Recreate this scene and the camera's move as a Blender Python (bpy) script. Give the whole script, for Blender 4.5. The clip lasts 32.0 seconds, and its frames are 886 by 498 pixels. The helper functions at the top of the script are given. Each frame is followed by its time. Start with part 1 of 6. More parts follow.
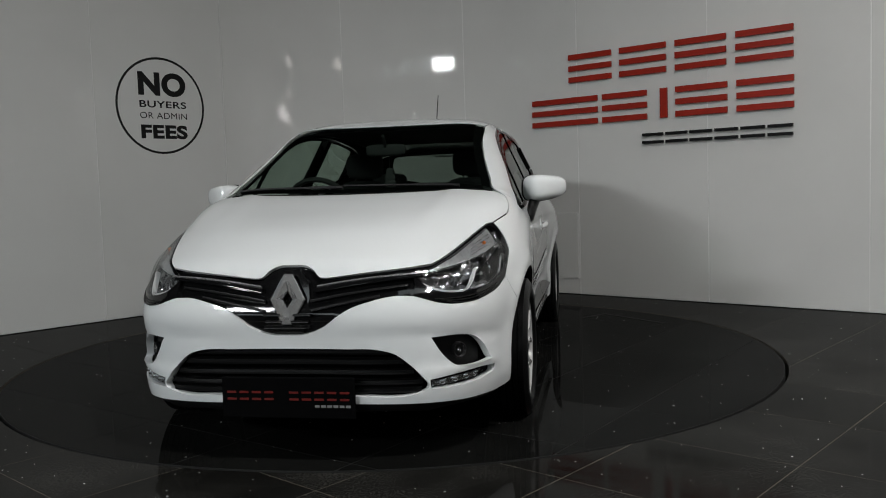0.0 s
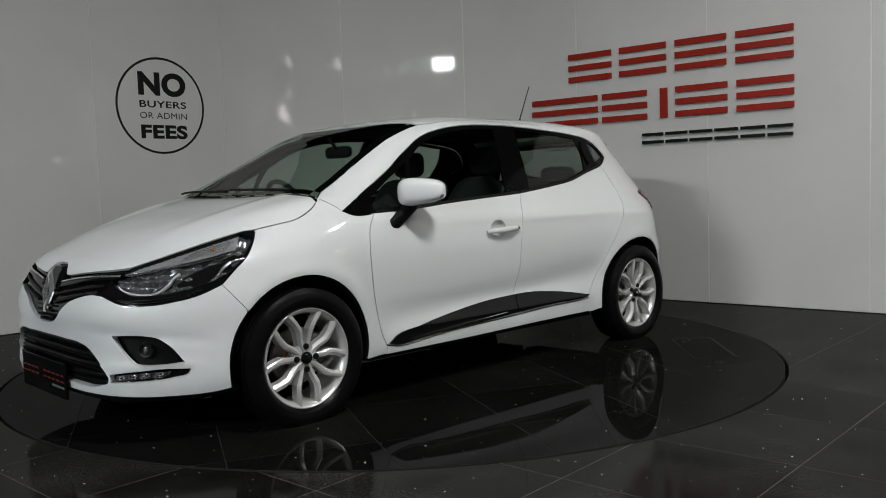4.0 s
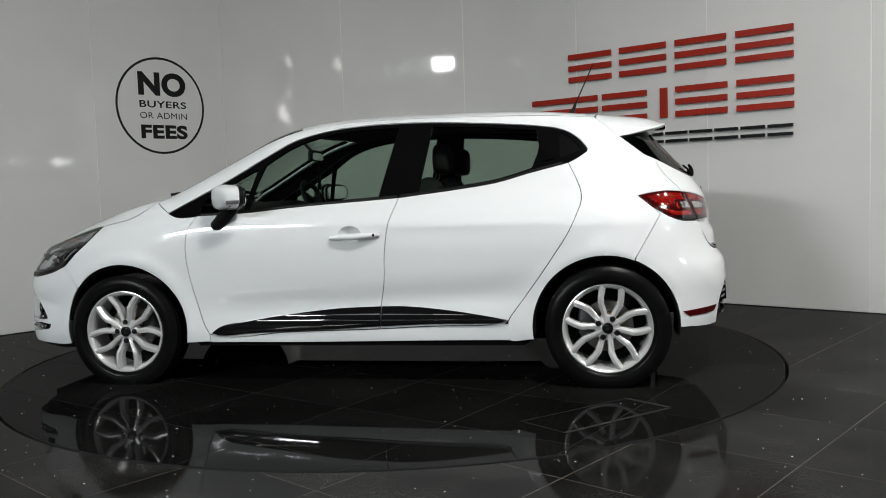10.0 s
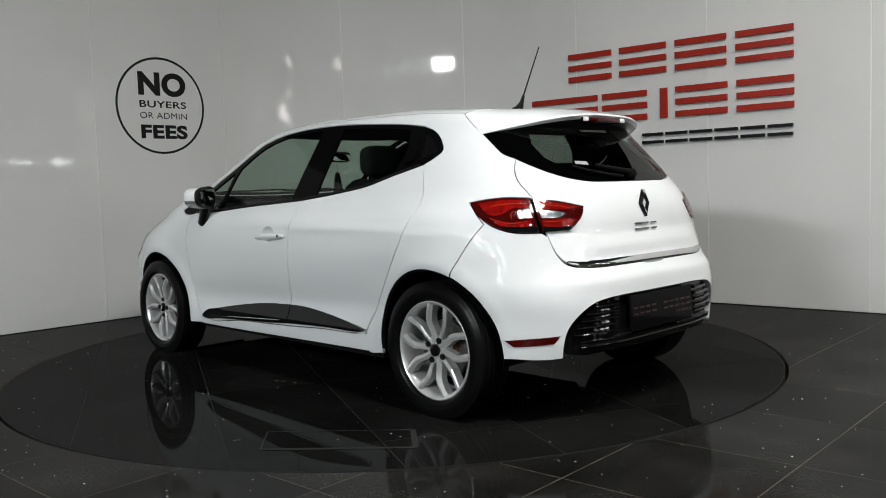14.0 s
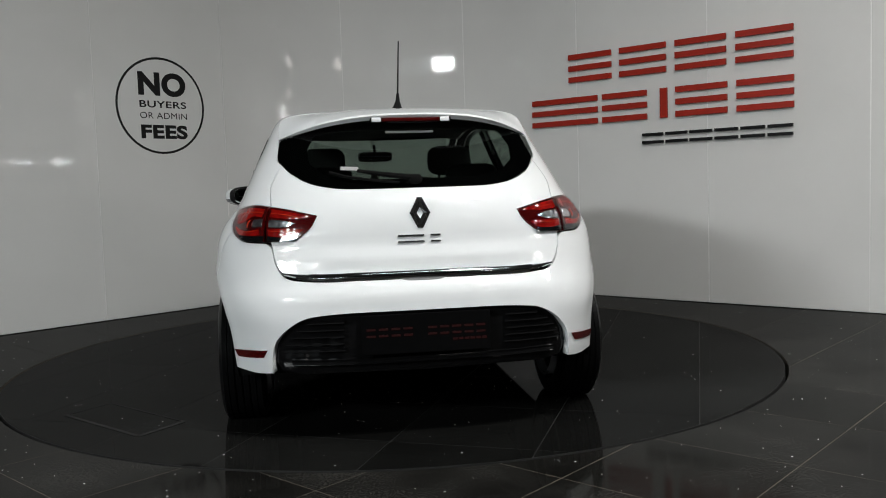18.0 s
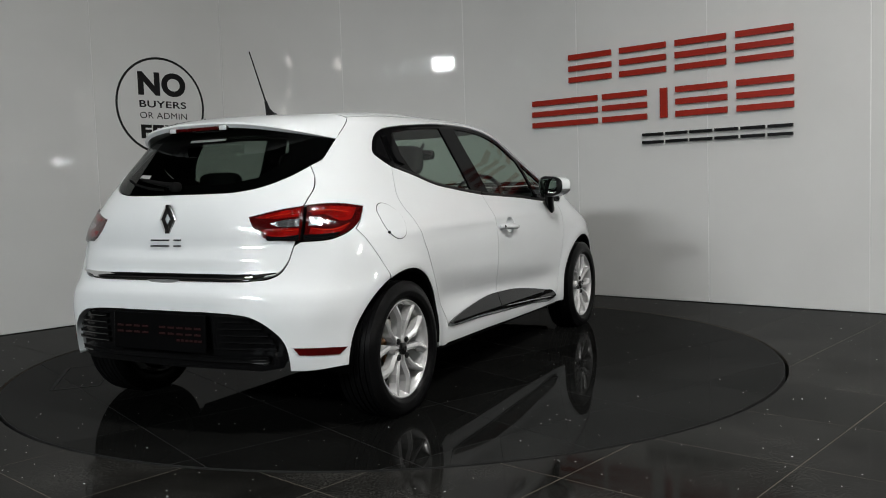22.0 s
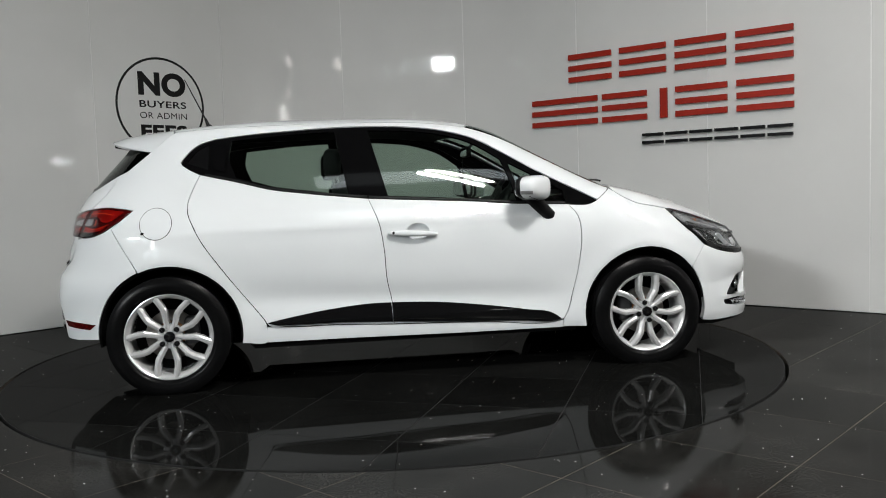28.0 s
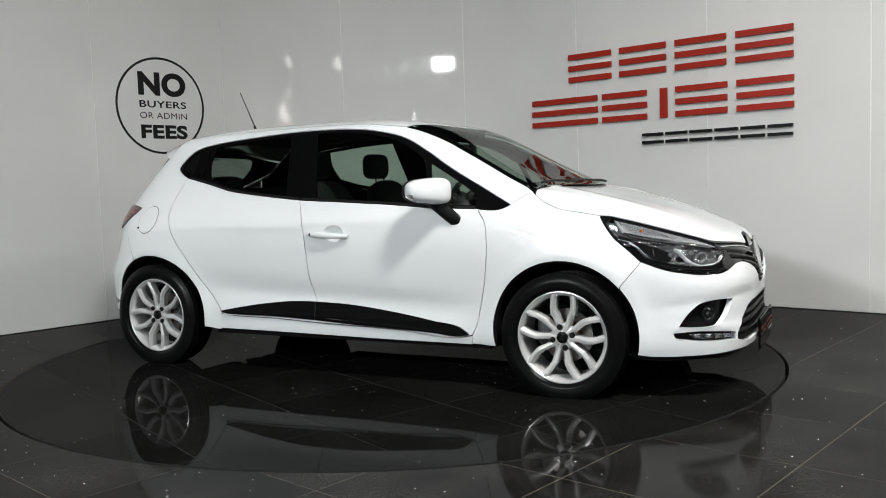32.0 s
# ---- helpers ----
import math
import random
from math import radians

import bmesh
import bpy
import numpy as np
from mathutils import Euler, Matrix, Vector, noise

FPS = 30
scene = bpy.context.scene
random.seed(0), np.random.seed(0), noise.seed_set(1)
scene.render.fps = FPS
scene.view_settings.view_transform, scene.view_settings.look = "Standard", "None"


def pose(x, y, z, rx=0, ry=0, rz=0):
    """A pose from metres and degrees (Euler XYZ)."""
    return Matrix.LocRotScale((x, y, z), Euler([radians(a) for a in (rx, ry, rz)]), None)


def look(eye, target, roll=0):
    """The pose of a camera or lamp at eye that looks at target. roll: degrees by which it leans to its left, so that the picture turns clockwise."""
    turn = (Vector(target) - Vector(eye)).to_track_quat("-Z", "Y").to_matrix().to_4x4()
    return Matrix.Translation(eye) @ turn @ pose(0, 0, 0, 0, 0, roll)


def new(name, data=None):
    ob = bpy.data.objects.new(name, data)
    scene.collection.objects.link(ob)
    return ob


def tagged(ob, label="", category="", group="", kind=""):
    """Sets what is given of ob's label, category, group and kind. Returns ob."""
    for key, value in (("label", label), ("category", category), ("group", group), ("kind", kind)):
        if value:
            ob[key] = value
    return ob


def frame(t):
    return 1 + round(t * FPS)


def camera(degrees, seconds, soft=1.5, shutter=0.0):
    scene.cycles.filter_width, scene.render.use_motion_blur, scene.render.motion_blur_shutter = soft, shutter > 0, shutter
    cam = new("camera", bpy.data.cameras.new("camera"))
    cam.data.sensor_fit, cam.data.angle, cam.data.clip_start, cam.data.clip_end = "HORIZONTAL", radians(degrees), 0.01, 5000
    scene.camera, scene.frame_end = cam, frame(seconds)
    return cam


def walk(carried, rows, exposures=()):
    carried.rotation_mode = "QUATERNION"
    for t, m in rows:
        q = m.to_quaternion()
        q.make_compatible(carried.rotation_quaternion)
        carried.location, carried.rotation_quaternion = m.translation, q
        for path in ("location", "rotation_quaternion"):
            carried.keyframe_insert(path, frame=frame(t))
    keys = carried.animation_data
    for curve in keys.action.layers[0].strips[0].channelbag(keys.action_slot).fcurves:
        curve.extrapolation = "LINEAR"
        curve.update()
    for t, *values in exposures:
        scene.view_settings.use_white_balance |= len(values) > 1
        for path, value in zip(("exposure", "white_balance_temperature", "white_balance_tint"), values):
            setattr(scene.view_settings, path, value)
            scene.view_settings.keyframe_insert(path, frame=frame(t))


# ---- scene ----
cam = camera(54.98, 32.0, soft=1.0)
EYE = Vector((0.0, -5.2897, 1.0189))
YAW, PITCH = radians(3.153), radians(-4.1275)
AIM = EYE + Vector((math.sin(YAW) * math.cos(PITCH), math.cos(YAW) * math.cos(PITCH), math.sin(PITCH)))
EXPOSURES = ((0.0, -0.16), (3.0, -0.1), (6.0, -0.06), (9.0, 0.25), (11.0, 0.43), (14.0, 0.43), (17.0, 0.25), (21.0, 0.25),
             (25.0, 0.36), (28.0, 0.45), (30.0, 0.65), (32.0, 0.76))
walk(cam, [(0.0, look(EYE, AIM, -1.818)), (32.0, look(EYE, AIM, -1.818))], EXPOSURES)

TURN_START, TURN_RATE = -103.378, -8.9501      # degrees, degrees a second
TABLE_R = 2.244
CAR_OFF = Vector((0.0295, 0.0742, 0.0))        # the car's middle on the turntable

# ---- world and light ----
world = bpy.data.worlds.new("world")
scene.world = world
world.use_nodes = True
world.node_tree.nodes["Background"].inputs[0].default_value = (0.75, 0.8, 0.85, 1)
world.node_tree.nodes["Background"].inputs[1].default_value = 0.05

LAMP_POWER = 760
# place, turn, roll, tilt, share of the power, tint, length, half width and glowing share of each ceiling light
LAMPS = ((-6.8, -8.5, 4.25, 141.5, -13, 0, 0.90, (0.94, 0.99, 1.0), 2.4, 0.4, 0.8), (8.1, -5.8, 2.9, 110.0, 0, 13, 0.04, (1.0, 0.99, 0.96), 1.2, 0.38, 0.8),
         (5.0, -2.4, 4.9, 128.5, 0, 0, 0.09, (1.0, 0.99, 0.96), 1.15, 0.26, 0.45), (1.6, -3.87, 4.85, -26.0, 0, 0, 0.26, (1.0, 0.99, 0.96), 1.0, 0.13, 0.4))
# small floodlights that only glow: place
FLOODS = ((9.1, -8.0, 4.5), (8.75, -7.3, 3.55), (-3.8, -10.0, 2.85), (3.6, -8.6, 4.1))
# short strip lights along the east side: place and turn
STRIPS = ((8.7, -2.5, 1.78, 60), (8.45, -3.05, 1.78, 60), (7.95, -3.75, 1.80, 60))
# place, turn, length, width and share of the daylight of each rooflight
ROOFLIGHTS = ((-5.2, -19.0, 90, 5.0, 2.0, 1.0), (-8.6, -17.5, 90, 5.0, 2.0, 1.0), (-12.0, -15.5, 90, 5.0, 2.0, 1.0), (-2.0, -21.0, 90, 3.5, 1.2, 0.4), (1.55, -4.35, 12, 3.0, 0.5, 0.075))
ROOFLIGHT_POWER = 130


# ---- materials ----
def material(name, colour, rough=0.5, metal=0.0, grain=0.0, grain_scale=40.0, spread=0.0, bump=0.0, bump_scale=80.0,
             coat=0.0, transmission=0.0, ior=1.45, emit=None, emit_strength=0.0, stain=0.0, stain_scale=2.0, rough_spread=0.0, spec=0.5, piece=0.0):
    m = bpy.data.materials.new(name)
    m.use_nodes = True
    nt = m.node_tree
    b = nt.nodes["Principled BSDF"]
    b.inputs["Base Color"].default_value = (*colour, 1)
    b.inputs["Roughness"].default_value = rough
    b.inputs["Metallic"].default_value = metal
    b.inputs["IOR"].default_value = ior
    b.inputs["Coat Weight"].default_value = coat
    b.inputs["Specular IOR Level"].default_value = spec
    b.inputs["Coat Roughness"].default_value = 0.015
    b.inputs["Transmission Weight"].default_value = transmission
    if emit:
        b.inputs["Emission Color"].default_value = (*emit, 1)
        b.inputs["Emission Strength"].default_value = emit_strength
    tc = nt.nodes.new("ShaderNodeTexCoord")
    if grain or stain:
        n1 = nt.nodes.new("ShaderNodeTexNoise")
        n1.inputs["Scale"].default_value, n1.inputs["Detail"].default_value = grain_scale, 6
        n2 = nt.nodes.new("ShaderNodeTexNoise")
        n2.inputs["Scale"].default_value, n2.inputs["Detail"].default_value = stain_scale, 4
        nt.links.new(tc.outputs["Object"], n1.inputs["Vector"])
        nt.links.new(tc.outputs["Object"], n2.inputs["Vector"])
        last = None
        for n, amount in ((n1, grain), (n2, stain)):
            if not amount:
                continue
            mr = nt.nodes.new("ShaderNodeMapRange")
            mr.inputs["From Min"].default_value, mr.inputs["From Max"].default_value = 0.3, 0.7
            mr.inputs["To Min"].default_value, mr.inputs["To Max"].default_value = 1 - amount, 1 + amount
            nt.links.new(n.outputs["Fac"], mr.inputs["Value"])
            mul = nt.nodes.new("ShaderNodeMix")
            mul.data_type, mul.blend_type = "RGBA", "MULTIPLY"
            mul.inputs["Factor"].default_value = 1.0
            if last is None:
                mul.inputs[6].default_value = (*colour, 1)
            else:
                nt.links.new(last, mul.inputs[6])
            nt.links.new(mr.outputs["Result"], mul.inputs[7])
            last = mul.outputs[2]
        if piece:
            info, mr = nt.nodes.new("ShaderNodeObjectInfo"), nt.nodes.new("ShaderNodeMapRange")
            mr.inputs["To Min"].default_value, mr.inputs["To Max"].default_value = 1 - piece, 1 + piece
            nt.links.new(info.outputs["Random"], mr.inputs["Value"])
            mul = nt.nodes.new("ShaderNodeMix")
            mul.data_type, mul.blend_type = "RGBA", "MULTIPLY"
            mul.inputs["Factor"].default_value = 1.0
            nt.links.new(last, mul.inputs[6])
            nt.links.new(mr.outputs["Result"], mul.inputs[7])
            last = mul.outputs[2]
        nt.links.new(last, b.inputs["Base Color"])
        if rough_spread:
            rr = nt.nodes.new("ShaderNodeMapRange")
            rr.inputs["From Min"].default_value, rr.inputs["From Max"].default_value = 0.3, 0.7
            rr.inputs["To Min"].default_value, rr.inputs["To Max"].default_value = max(0.0, rough - rough_spread), rough + rough_spread
            nt.links.new(n2.outputs["Fac"], rr.inputs["Value"])
            nt.links.new(rr.outputs["Result"], b.inputs["Roughness"])
    if bump:
        n3 = nt.nodes.new("ShaderNodeTexNoise")
        n3.inputs["Scale"].default_value, n3.inputs["Detail"].default_value = bump_scale, 3
        nt.links.new(tc.outputs["Object"], n3.inputs["Vector"])
        bp = nt.nodes.new("ShaderNodeBump")
        bp.inputs["Strength"].default_value, bp.inputs["Distance"].default_value = 1.0, bump
        nt.links.new(n3.outputs["Fac"], bp.inputs["Height"])
        nt.links.new(bp.outputs["Normal"], b.inputs["Normal"])
    return m


M_WALL = material("gloss_wall_panel", (0.62, 0.62, 0.608), 0.03, spec=0.22, grain=0.015, grain_scale=300, stain=0.03, stain_scale=1.2, bump=0.0012, bump_scale=1.3)
M_SEAM = material("seam_strip", (0.70, 0.70, 0.69), 0.3, grain=0.05, stain=0.05)
M_DUSTY = material("dusty_black_tile", (0.0120, 0.0117, 0.0107), 0.08, spec=0.0, grain=0.7, grain_scale=110, stain=0.5, stain_scale=2.6, bump=0.0001, bump_scale=4.0, rough_spread=0.04, piece=0.25)
M_FLOOR = material("black_polished_tile", (0.0058, 0.0059, 0.0056), 0.03, spec=0.0, grain=0.3, grain_scale=220, stain=0.35, stain_scale=1.7, bump=0.0001, bump_scale=4.0, rough_spread=0.02, piece=0.3)


def polished(m, flat, steep):
    """A thin polish whose gloss grows towards grazing views."""
    nt = m.node_tree
    b, out = nt.nodes["Principled BSDF"], nt.nodes["Material Output"]
    g, mix = nt.nodes.new("ShaderNodeBsdfGlossy"), nt.nodes.new("ShaderNodeMixShader")
    w, pw, ma = nt.nodes.new("ShaderNodeLayerWeight"), nt.nodes.new("ShaderNodeMath"), nt.nodes.new("ShaderNodeMath")
    w.inputs["Blend"].default_value = 0.5
    pw.operation, ma.operation = "POWER", "MULTIPLY_ADD"
    pw.inputs[1].default_value, ma.inputs[1].default_value, ma.inputs[2].default_value = 3.5, steep, flat
    for name in ("Roughness", "Normal"):
        nt.links.new(b.inputs[name].links[0].from_socket, g.inputs[name])
    nt.links.new(w.outputs["Facing"], pw.inputs[0])
    nt.links.new(pw.outputs[0], ma.inputs[0])
    nt.links.new(ma.outputs[0], mix.inputs[0])
    nt.links.new(b.outputs[0], mix.inputs[1])
    nt.links.new(g.outputs[0], mix.inputs[2])
    nt.links.new(mix.outputs[0], out.inputs[0])


polished(M_FLOOR, 0.013, 0.11)
polished(M_DUSTY, 0.014, 0.18)
M_GROUT = material("grout", (0.085, 0.075, 0.06), 0.7, grain=0.2, stain=0.2, ior=1.3)
# the glint of stone flecks, painted as an even pale colour
M_FLECK = material("painted_sparkle_fleck", (0.75, 0.75, 0.75), 0.3, grain=0.1, stain=0.1)
M_GAP = material("dark_gap", (0.004, 0.004, 0.004), 0.8)
M_ROOM = material("dark_room_paint", (0.07, 0.07, 0.072), 0.7, grain=0.04, stain=0.08)
M_CEIL = material("dark_ceiling", (0.05, 0.05, 0.052), 0.8, grain=0.04, stain=0.08)
M_RED = material("red_acrylic", (0.30, 0.017, 0.007), 0.4, grain=0.05, stain=0.06, spec=0.25)
M_BLACK_SIGN = material("black_acrylic", (0.004, 0.004, 0.0045), 0.35, grain=0.05, stain=0.05, spec=0.25)
M_VINYL = material("black_vinyl", (0.005, 0.005, 0.005), 0.45, grain=0.05, stain=0.05, spec=0.2)
M_WHITE = material("white_car_paint", (0.70, 0.72, 0.73), 0.35, coat=1.0, spec=0.1, grain=0.004, grain_scale=500, stain=0.01, stain_scale=3)
M_TUBE = material("tube_light", (0.9, 0.9, 0.9), 0.4, emit=(1.0, 0.98, 0.94), emit_strength=70.0)
M_FLOOD = material("floodlight_glass", (0.9, 0.9, 0.9), 0.4, emit=(1.0, 0.98, 0.94), emit_strength=14.0)
M_ROOFLIGHT = material("rooflight_sheet", (0.8, 0.8, 0.8), 0.5, emit=(0.96, 1.0, 1.0), emit_strength=0.25)
M_STEEL = material("grey_steel", (0.35, 0.35, 0.36), 0.4, metal=0.6, grain=0.05, stain=0.08)


# ---- mesh helpers ----
def part(name, bm, mat, parent=None, label="", smooth=True, weld=True):
    """One bmesh as one mesh object, under a thing or a part."""
    me = bpy.data.meshes.new(name)
    if weld:
        bmesh.ops.remove_doubles(bm, verts=bm.verts, dist=1e-5)
    bmesh.ops.recalc_face_normals(bm, faces=bm.faces)
    bm.to_mesh(me)
    bm.free()
    for p in me.polygons:
        p.use_smooth = smooth
    if smooth:
        me.set_sharp_from_angle(angle=radians(38))
    me.materials.append(mat)
    ob = new(name, me)
    if parent is not None:
        ob.parent = parent
    if label:
        ob["label"] = label
    return ob


def box(bm, x0, x1, y0, y1, z0, z1, bevel=0.0, m=None):
    v = [bm.verts.new((x, y, z)) for x in (x0, x1) for y in (y0, y1) for z in (z0, z1)]
    fs = [bm.faces.new([v[i] for i in q]) for q in ((0, 1, 3, 2), (4, 6, 7, 5), (0, 4, 5, 1), (2, 3, 7, 6), (0, 2, 6, 4), (1, 5, 7, 3))]
    if bevel:
        es = list({e for f in fs for e in f.edges})
        r = bmesh.ops.bevel(bm, geom=es, offset=bevel, segments=2, affect="EDGES", profile=0.5)
        v = list({w for f in r["faces"] for w in f.verts} | {w for w in v if w.is_valid})
    if m is not None:
        bmesh.ops.transform(bm, matrix=m, verts=v)
    return v


def tube(bm, pts, radius, n=8, cap=True):
    """A round rod along points; radius may be a list."""
    pts = [Vector(p) for p in pts]
    rs = radius if isinstance(radius, (list, tuple)) else [radius] * len(pts)
    rings = []
    for i, p in enumerate(pts):
        d = (pts[min(i + 1, len(pts) - 1)] - pts[max(i - 1, 0)]).normalized()
        a = d.orthogonal().normalized() if i == 0 else (side - d * side.dot(d)).normalized()
        side = a
        b = d.cross(a)
        rings.append([bm.verts.new(p + (a * math.cos(k * math.tau / n) + b * math.sin(k * math.tau / n)) * rs[i]) for k in range(n)])
    for r0, r1 in zip(rings, rings[1:]):
        for k in range(n):
            bm.faces.new((r0[k], r0[(k + 1) % n], r1[(k + 1) % n], r1[k]))
    if cap:
        bm.faces.new(rings[0][::-1])
        bm.faces.new(rings[-1])


def lathe(bm, prof, n=48, axis="Y", close=False, m=None):
    """Turn a profile of (radius, along) round an axis."""
    rings = []
    for r, a in prof:
        ring = []
        for k in range(n):
            c, s = math.cos(k * math.tau / n) * r, math.sin(k * math.tau / n) * r
            p = Vector((c, a, s)) if axis == "Y" else Vector((c, s, a)) if axis == "Z" else Vector((a, c, s))
            ring.append(bm.verts.new(m @ p if m is not None else p))
        rings.append(ring)
    pairs = list(zip(rings, rings[1:])) + ([(rings[-1], rings[0])] if close else [])
    for r0, r1 in pairs:
        for k in range(n):
            bm.faces.new((r0[k], r0[(k + 1) % n], r1[(k + 1) % n], r1[k]))
    return rings


def prism(bm, outline, a, b, place):
    """A flat outline of (u, v) pulled from depth a to b; place(u, v, d) gives the point."""
    lo = [bm.verts.new(place(u, v, a)) for u, v in outline]
    hi = [bm.verts.new(place(u, v, b)) for u, v in outline]
    n = len(outline)
    for i in range(n):
        j = (i + 1) % n
        bm.faces.new((lo[i], lo[j], hi[j], hi[i]))
    bm.faces.new(lo[::-1])
    bm.faces.new(hi)


# ---- the panelled wall: two straight runs joined by a rounded corner ----
PANEL = 1.2192
SEAM_L = Vector((-1.5416, 2.7309))             # where the left run meets the curve
DIR_L = Vector((0.7234, 0.6905)).normalized()
DIR_R = Vector((0.7269, -0.6867)).normalized()
SEAM_R = Vector((1.6763, 2.4135))
CORNER = Vector((-0.118, 4.098))


def wall_point(s):
    """Plan of the wall by its length from the left end of the curve: the point and the way along."""
    a_l, a_r = math.atan2(DIR_L.y, DIR_L.x), math.atan2(DIR_R.y, DIR_R.x)
    turn = a_l - a_r
    tangent = (CORNER - SEAM_L).length
    rad = tangent / math.tan(turn / 2)
    arc = rad * turn
    if s <= 0:
        return SEAM_L + DIR_L * s, DIR_L
    if s >= arc:
        return CORNER + DIR_R * (tangent + s - arc), DIR_R
    centre = SEAM_L + Vector((DIR_L.y, -DIR_L.x)) * rad
    a = a_l - s / rad
    return centre + Vector((-math.sin(a), math.cos(a))) * rad, Vector((math.cos(a), math.sin(a)))


WALL_H = 3.0


def strip(bm, s0, s1, z0, z1, d0, d1, step=0.06):
    """A slab that follows the wall from s0 to s1, from depth d0 (behind) to d1 (in front)."""
    n = max(2, int((s1 - s0) / step) + 1)
    rows = []
    for i in range(n + 1):
        p, d = wall_point(s0 + (s1 - s0) * i / n)
        out = Vector((d.y, -d.x))
        rows.append([bm.verts.new((*(p + out * dd), z)) for dd, z in ((d0, z0), (d1, z0), (d1, z1), (d0, z1))])
    for r0, r1 in zip(rows, rows[1:]):
        for k in range(4):
            bm.faces.new((r0[k], r1[k], r1[(k + 1) % 4], r0[(k + 1) % 4]))
    bm.faces.new(rows[0])
    bm.faces.new(rows[-1][::-1])


backing = bmesh.new()
strip(backing, -4 * PANEL, 8 * PANEL, 0.0, WALL_H, -0.16, -0.024)
wall_north = tagged(part("wall_north", backing, M_SEAM), "curved showroom wall clad in pale glossy panels", "wall", kind="structure")
for i in range(-4, 8):
    bm = bmesh.new()
    strip(bm, i * PANEL + 0.004, (i + 1) * PANEL - 0.004, 0.006, WALL_H, -0.022, 0.0)
    part("wall_panel", bm, M_WALL, wall_north)
    bm = bmesh.new()
    strip(bm, (i + 1) * PANEL - 0.0035, (i + 1) * PANEL + 0.0035, 0.006, WALL_H, -0.023, 0.0035)
    part("seam_strip", bm, M_SEAM, wall_north, "narrow grey joint strip")

# ---- floor and turntable: 0.6 m tiles laid on a base ----
bm = bmesh.new()
n = 128
inner = [bm.verts.new((math.cos(k * math.tau / n) * (TABLE_R + 0.019), math.sin(k * math.tau / n) * (TABLE_R + 0.019), -0.0006)) for k in range(n)]
outer = [bm.verts.new((math.cos(k * math.tau / n) * 33, math.sin(k * math.tau / n) * 33, -0.0006)) for k in range(n)]
low = [bm.verts.new((v.co.x, v.co.y, -0.12)) for v in inner]
for k in range(n):
    j = (k + 1) % n
    bm.faces.new((inner[k], outer[k], outer[j], inner[j]))
    bm.faces.new((low[k], inner[k], inner[j], low[j]))
floor = tagged(part("floor", bm, M_GROUT), "polished black tiled showroom floor", "floor", kind="structure")
bm = bmesh.new()
lathe(bm, [(0.001, -0.10), (TABLE_R + 0.2, -0.10)], 64, "Z")
pit = tagged(part("floor_pit", bm, M_GAP), "dark pit under the turntable", "floor", kind="structure")

turntable = tagged(new("turntable"), "flush round turntable tiled in polished black stone", "turntable")
bm = bmesh.new()
lathe(bm, [(0.001, -0.0006), (0.6, -0.0006), (1.4, -0.0006), (TABLE_R, -0.0006), (TABLE_R, -0.09)], 128, "Z")
part("disc", bm, M_GAP, turntable)

# ---- the rest of the hall ----
W, S, N = 17.0, -25.0, 9.0
for name, x0, x1, y0, y1 in (("wall_south", -W, W, S - 0.2, S), ("wall_west", -W - 0.2, -W, S, N), ("wall_east", W, W + 0.2, S, N), ("wall_behind", -W, W, N, N + 0.2)):
    bm = bmesh.new()
    box(bm, x0, x1, y0, y1, 0, 5.5)
    tagged(part(name, bm, M_ROOM, smooth=False), "plain dark painted hall wall", "wall", kind="structure")
bm = bmesh.new()
box(bm, -W - 0.2, W + 0.2, S - 0.2, N + 0.2, 5.5, 5.6)
tagged(part("ceiling", bm, M_CEIL, smooth=False), "dark showroom ceiling", "ceiling", kind="structure")


# ---- ceiling lights ----
def ceiling_light(x, y, z, turn, roll, tilt, power, tint=(1, 1, 1), length=1.2, width=0.38, bar=0.8):
    ob = tagged(new("ceiling_light"), "white twin-tube ceiling light hanging over the showroom", "light", "ceiling lights")
    ob.matrix_basis = pose(x, y, z, roll, -tilt, turn)
    up = ob.matrix_basis.to_3x3().inverted() @ Vector((0, 0, 1))
    b = bmesh.new()
    box(b, -length / 2, length / 2, -width, width, 0.03, 0.09, 0.01)
    part("housing", b, M_STEEL, ob)
    for s in (-1, 1):
        b = bmesh.new()
        tube(b, [(-length / 2 + 0.03, s * width * 0.6, 0.0), (length / 2 - 0.03, s * width * 0.6, 0.0)], 0.022, 10)
        part("tube", b, M_TUBE, ob, "glowing white tube")
        b = bmesh.new()
        tube(b, [Vector((s * length * 0.4, 0, 0.085)), Vector((s * length * 0.4, 0, 0.085)) + up * (5.46 - z)], 0.006, 6)
        part("hanger", b, M_STEEL, ob)
        if not power:
            continue
        lamp = bpy.data.lights.new("tube_glow", "AREA")
        lamp.shape, lamp.size, lamp.size_y = "RECTANGLE", length, width * bar
        lamp.energy, lamp.color = power / 2, tint
        lo = new("tube_glow", lamp)
        lo.parent = ob
        lo.location = (0, s * width * 0.6, -0.03)
    return ob


for lx, ly, lz, turn, roll, tilt, share, tint, length, width, bar in LAMPS:
    ceiling_light(lx, ly, lz, turn, roll, tilt, LAMP_POWER * share, tint, length, width, bar)
for sx, sy, sz, turn in STRIPS:
    ceiling_light(sx, sy, sz, turn, 0, 0, 0, length=0.45, width=0.05)


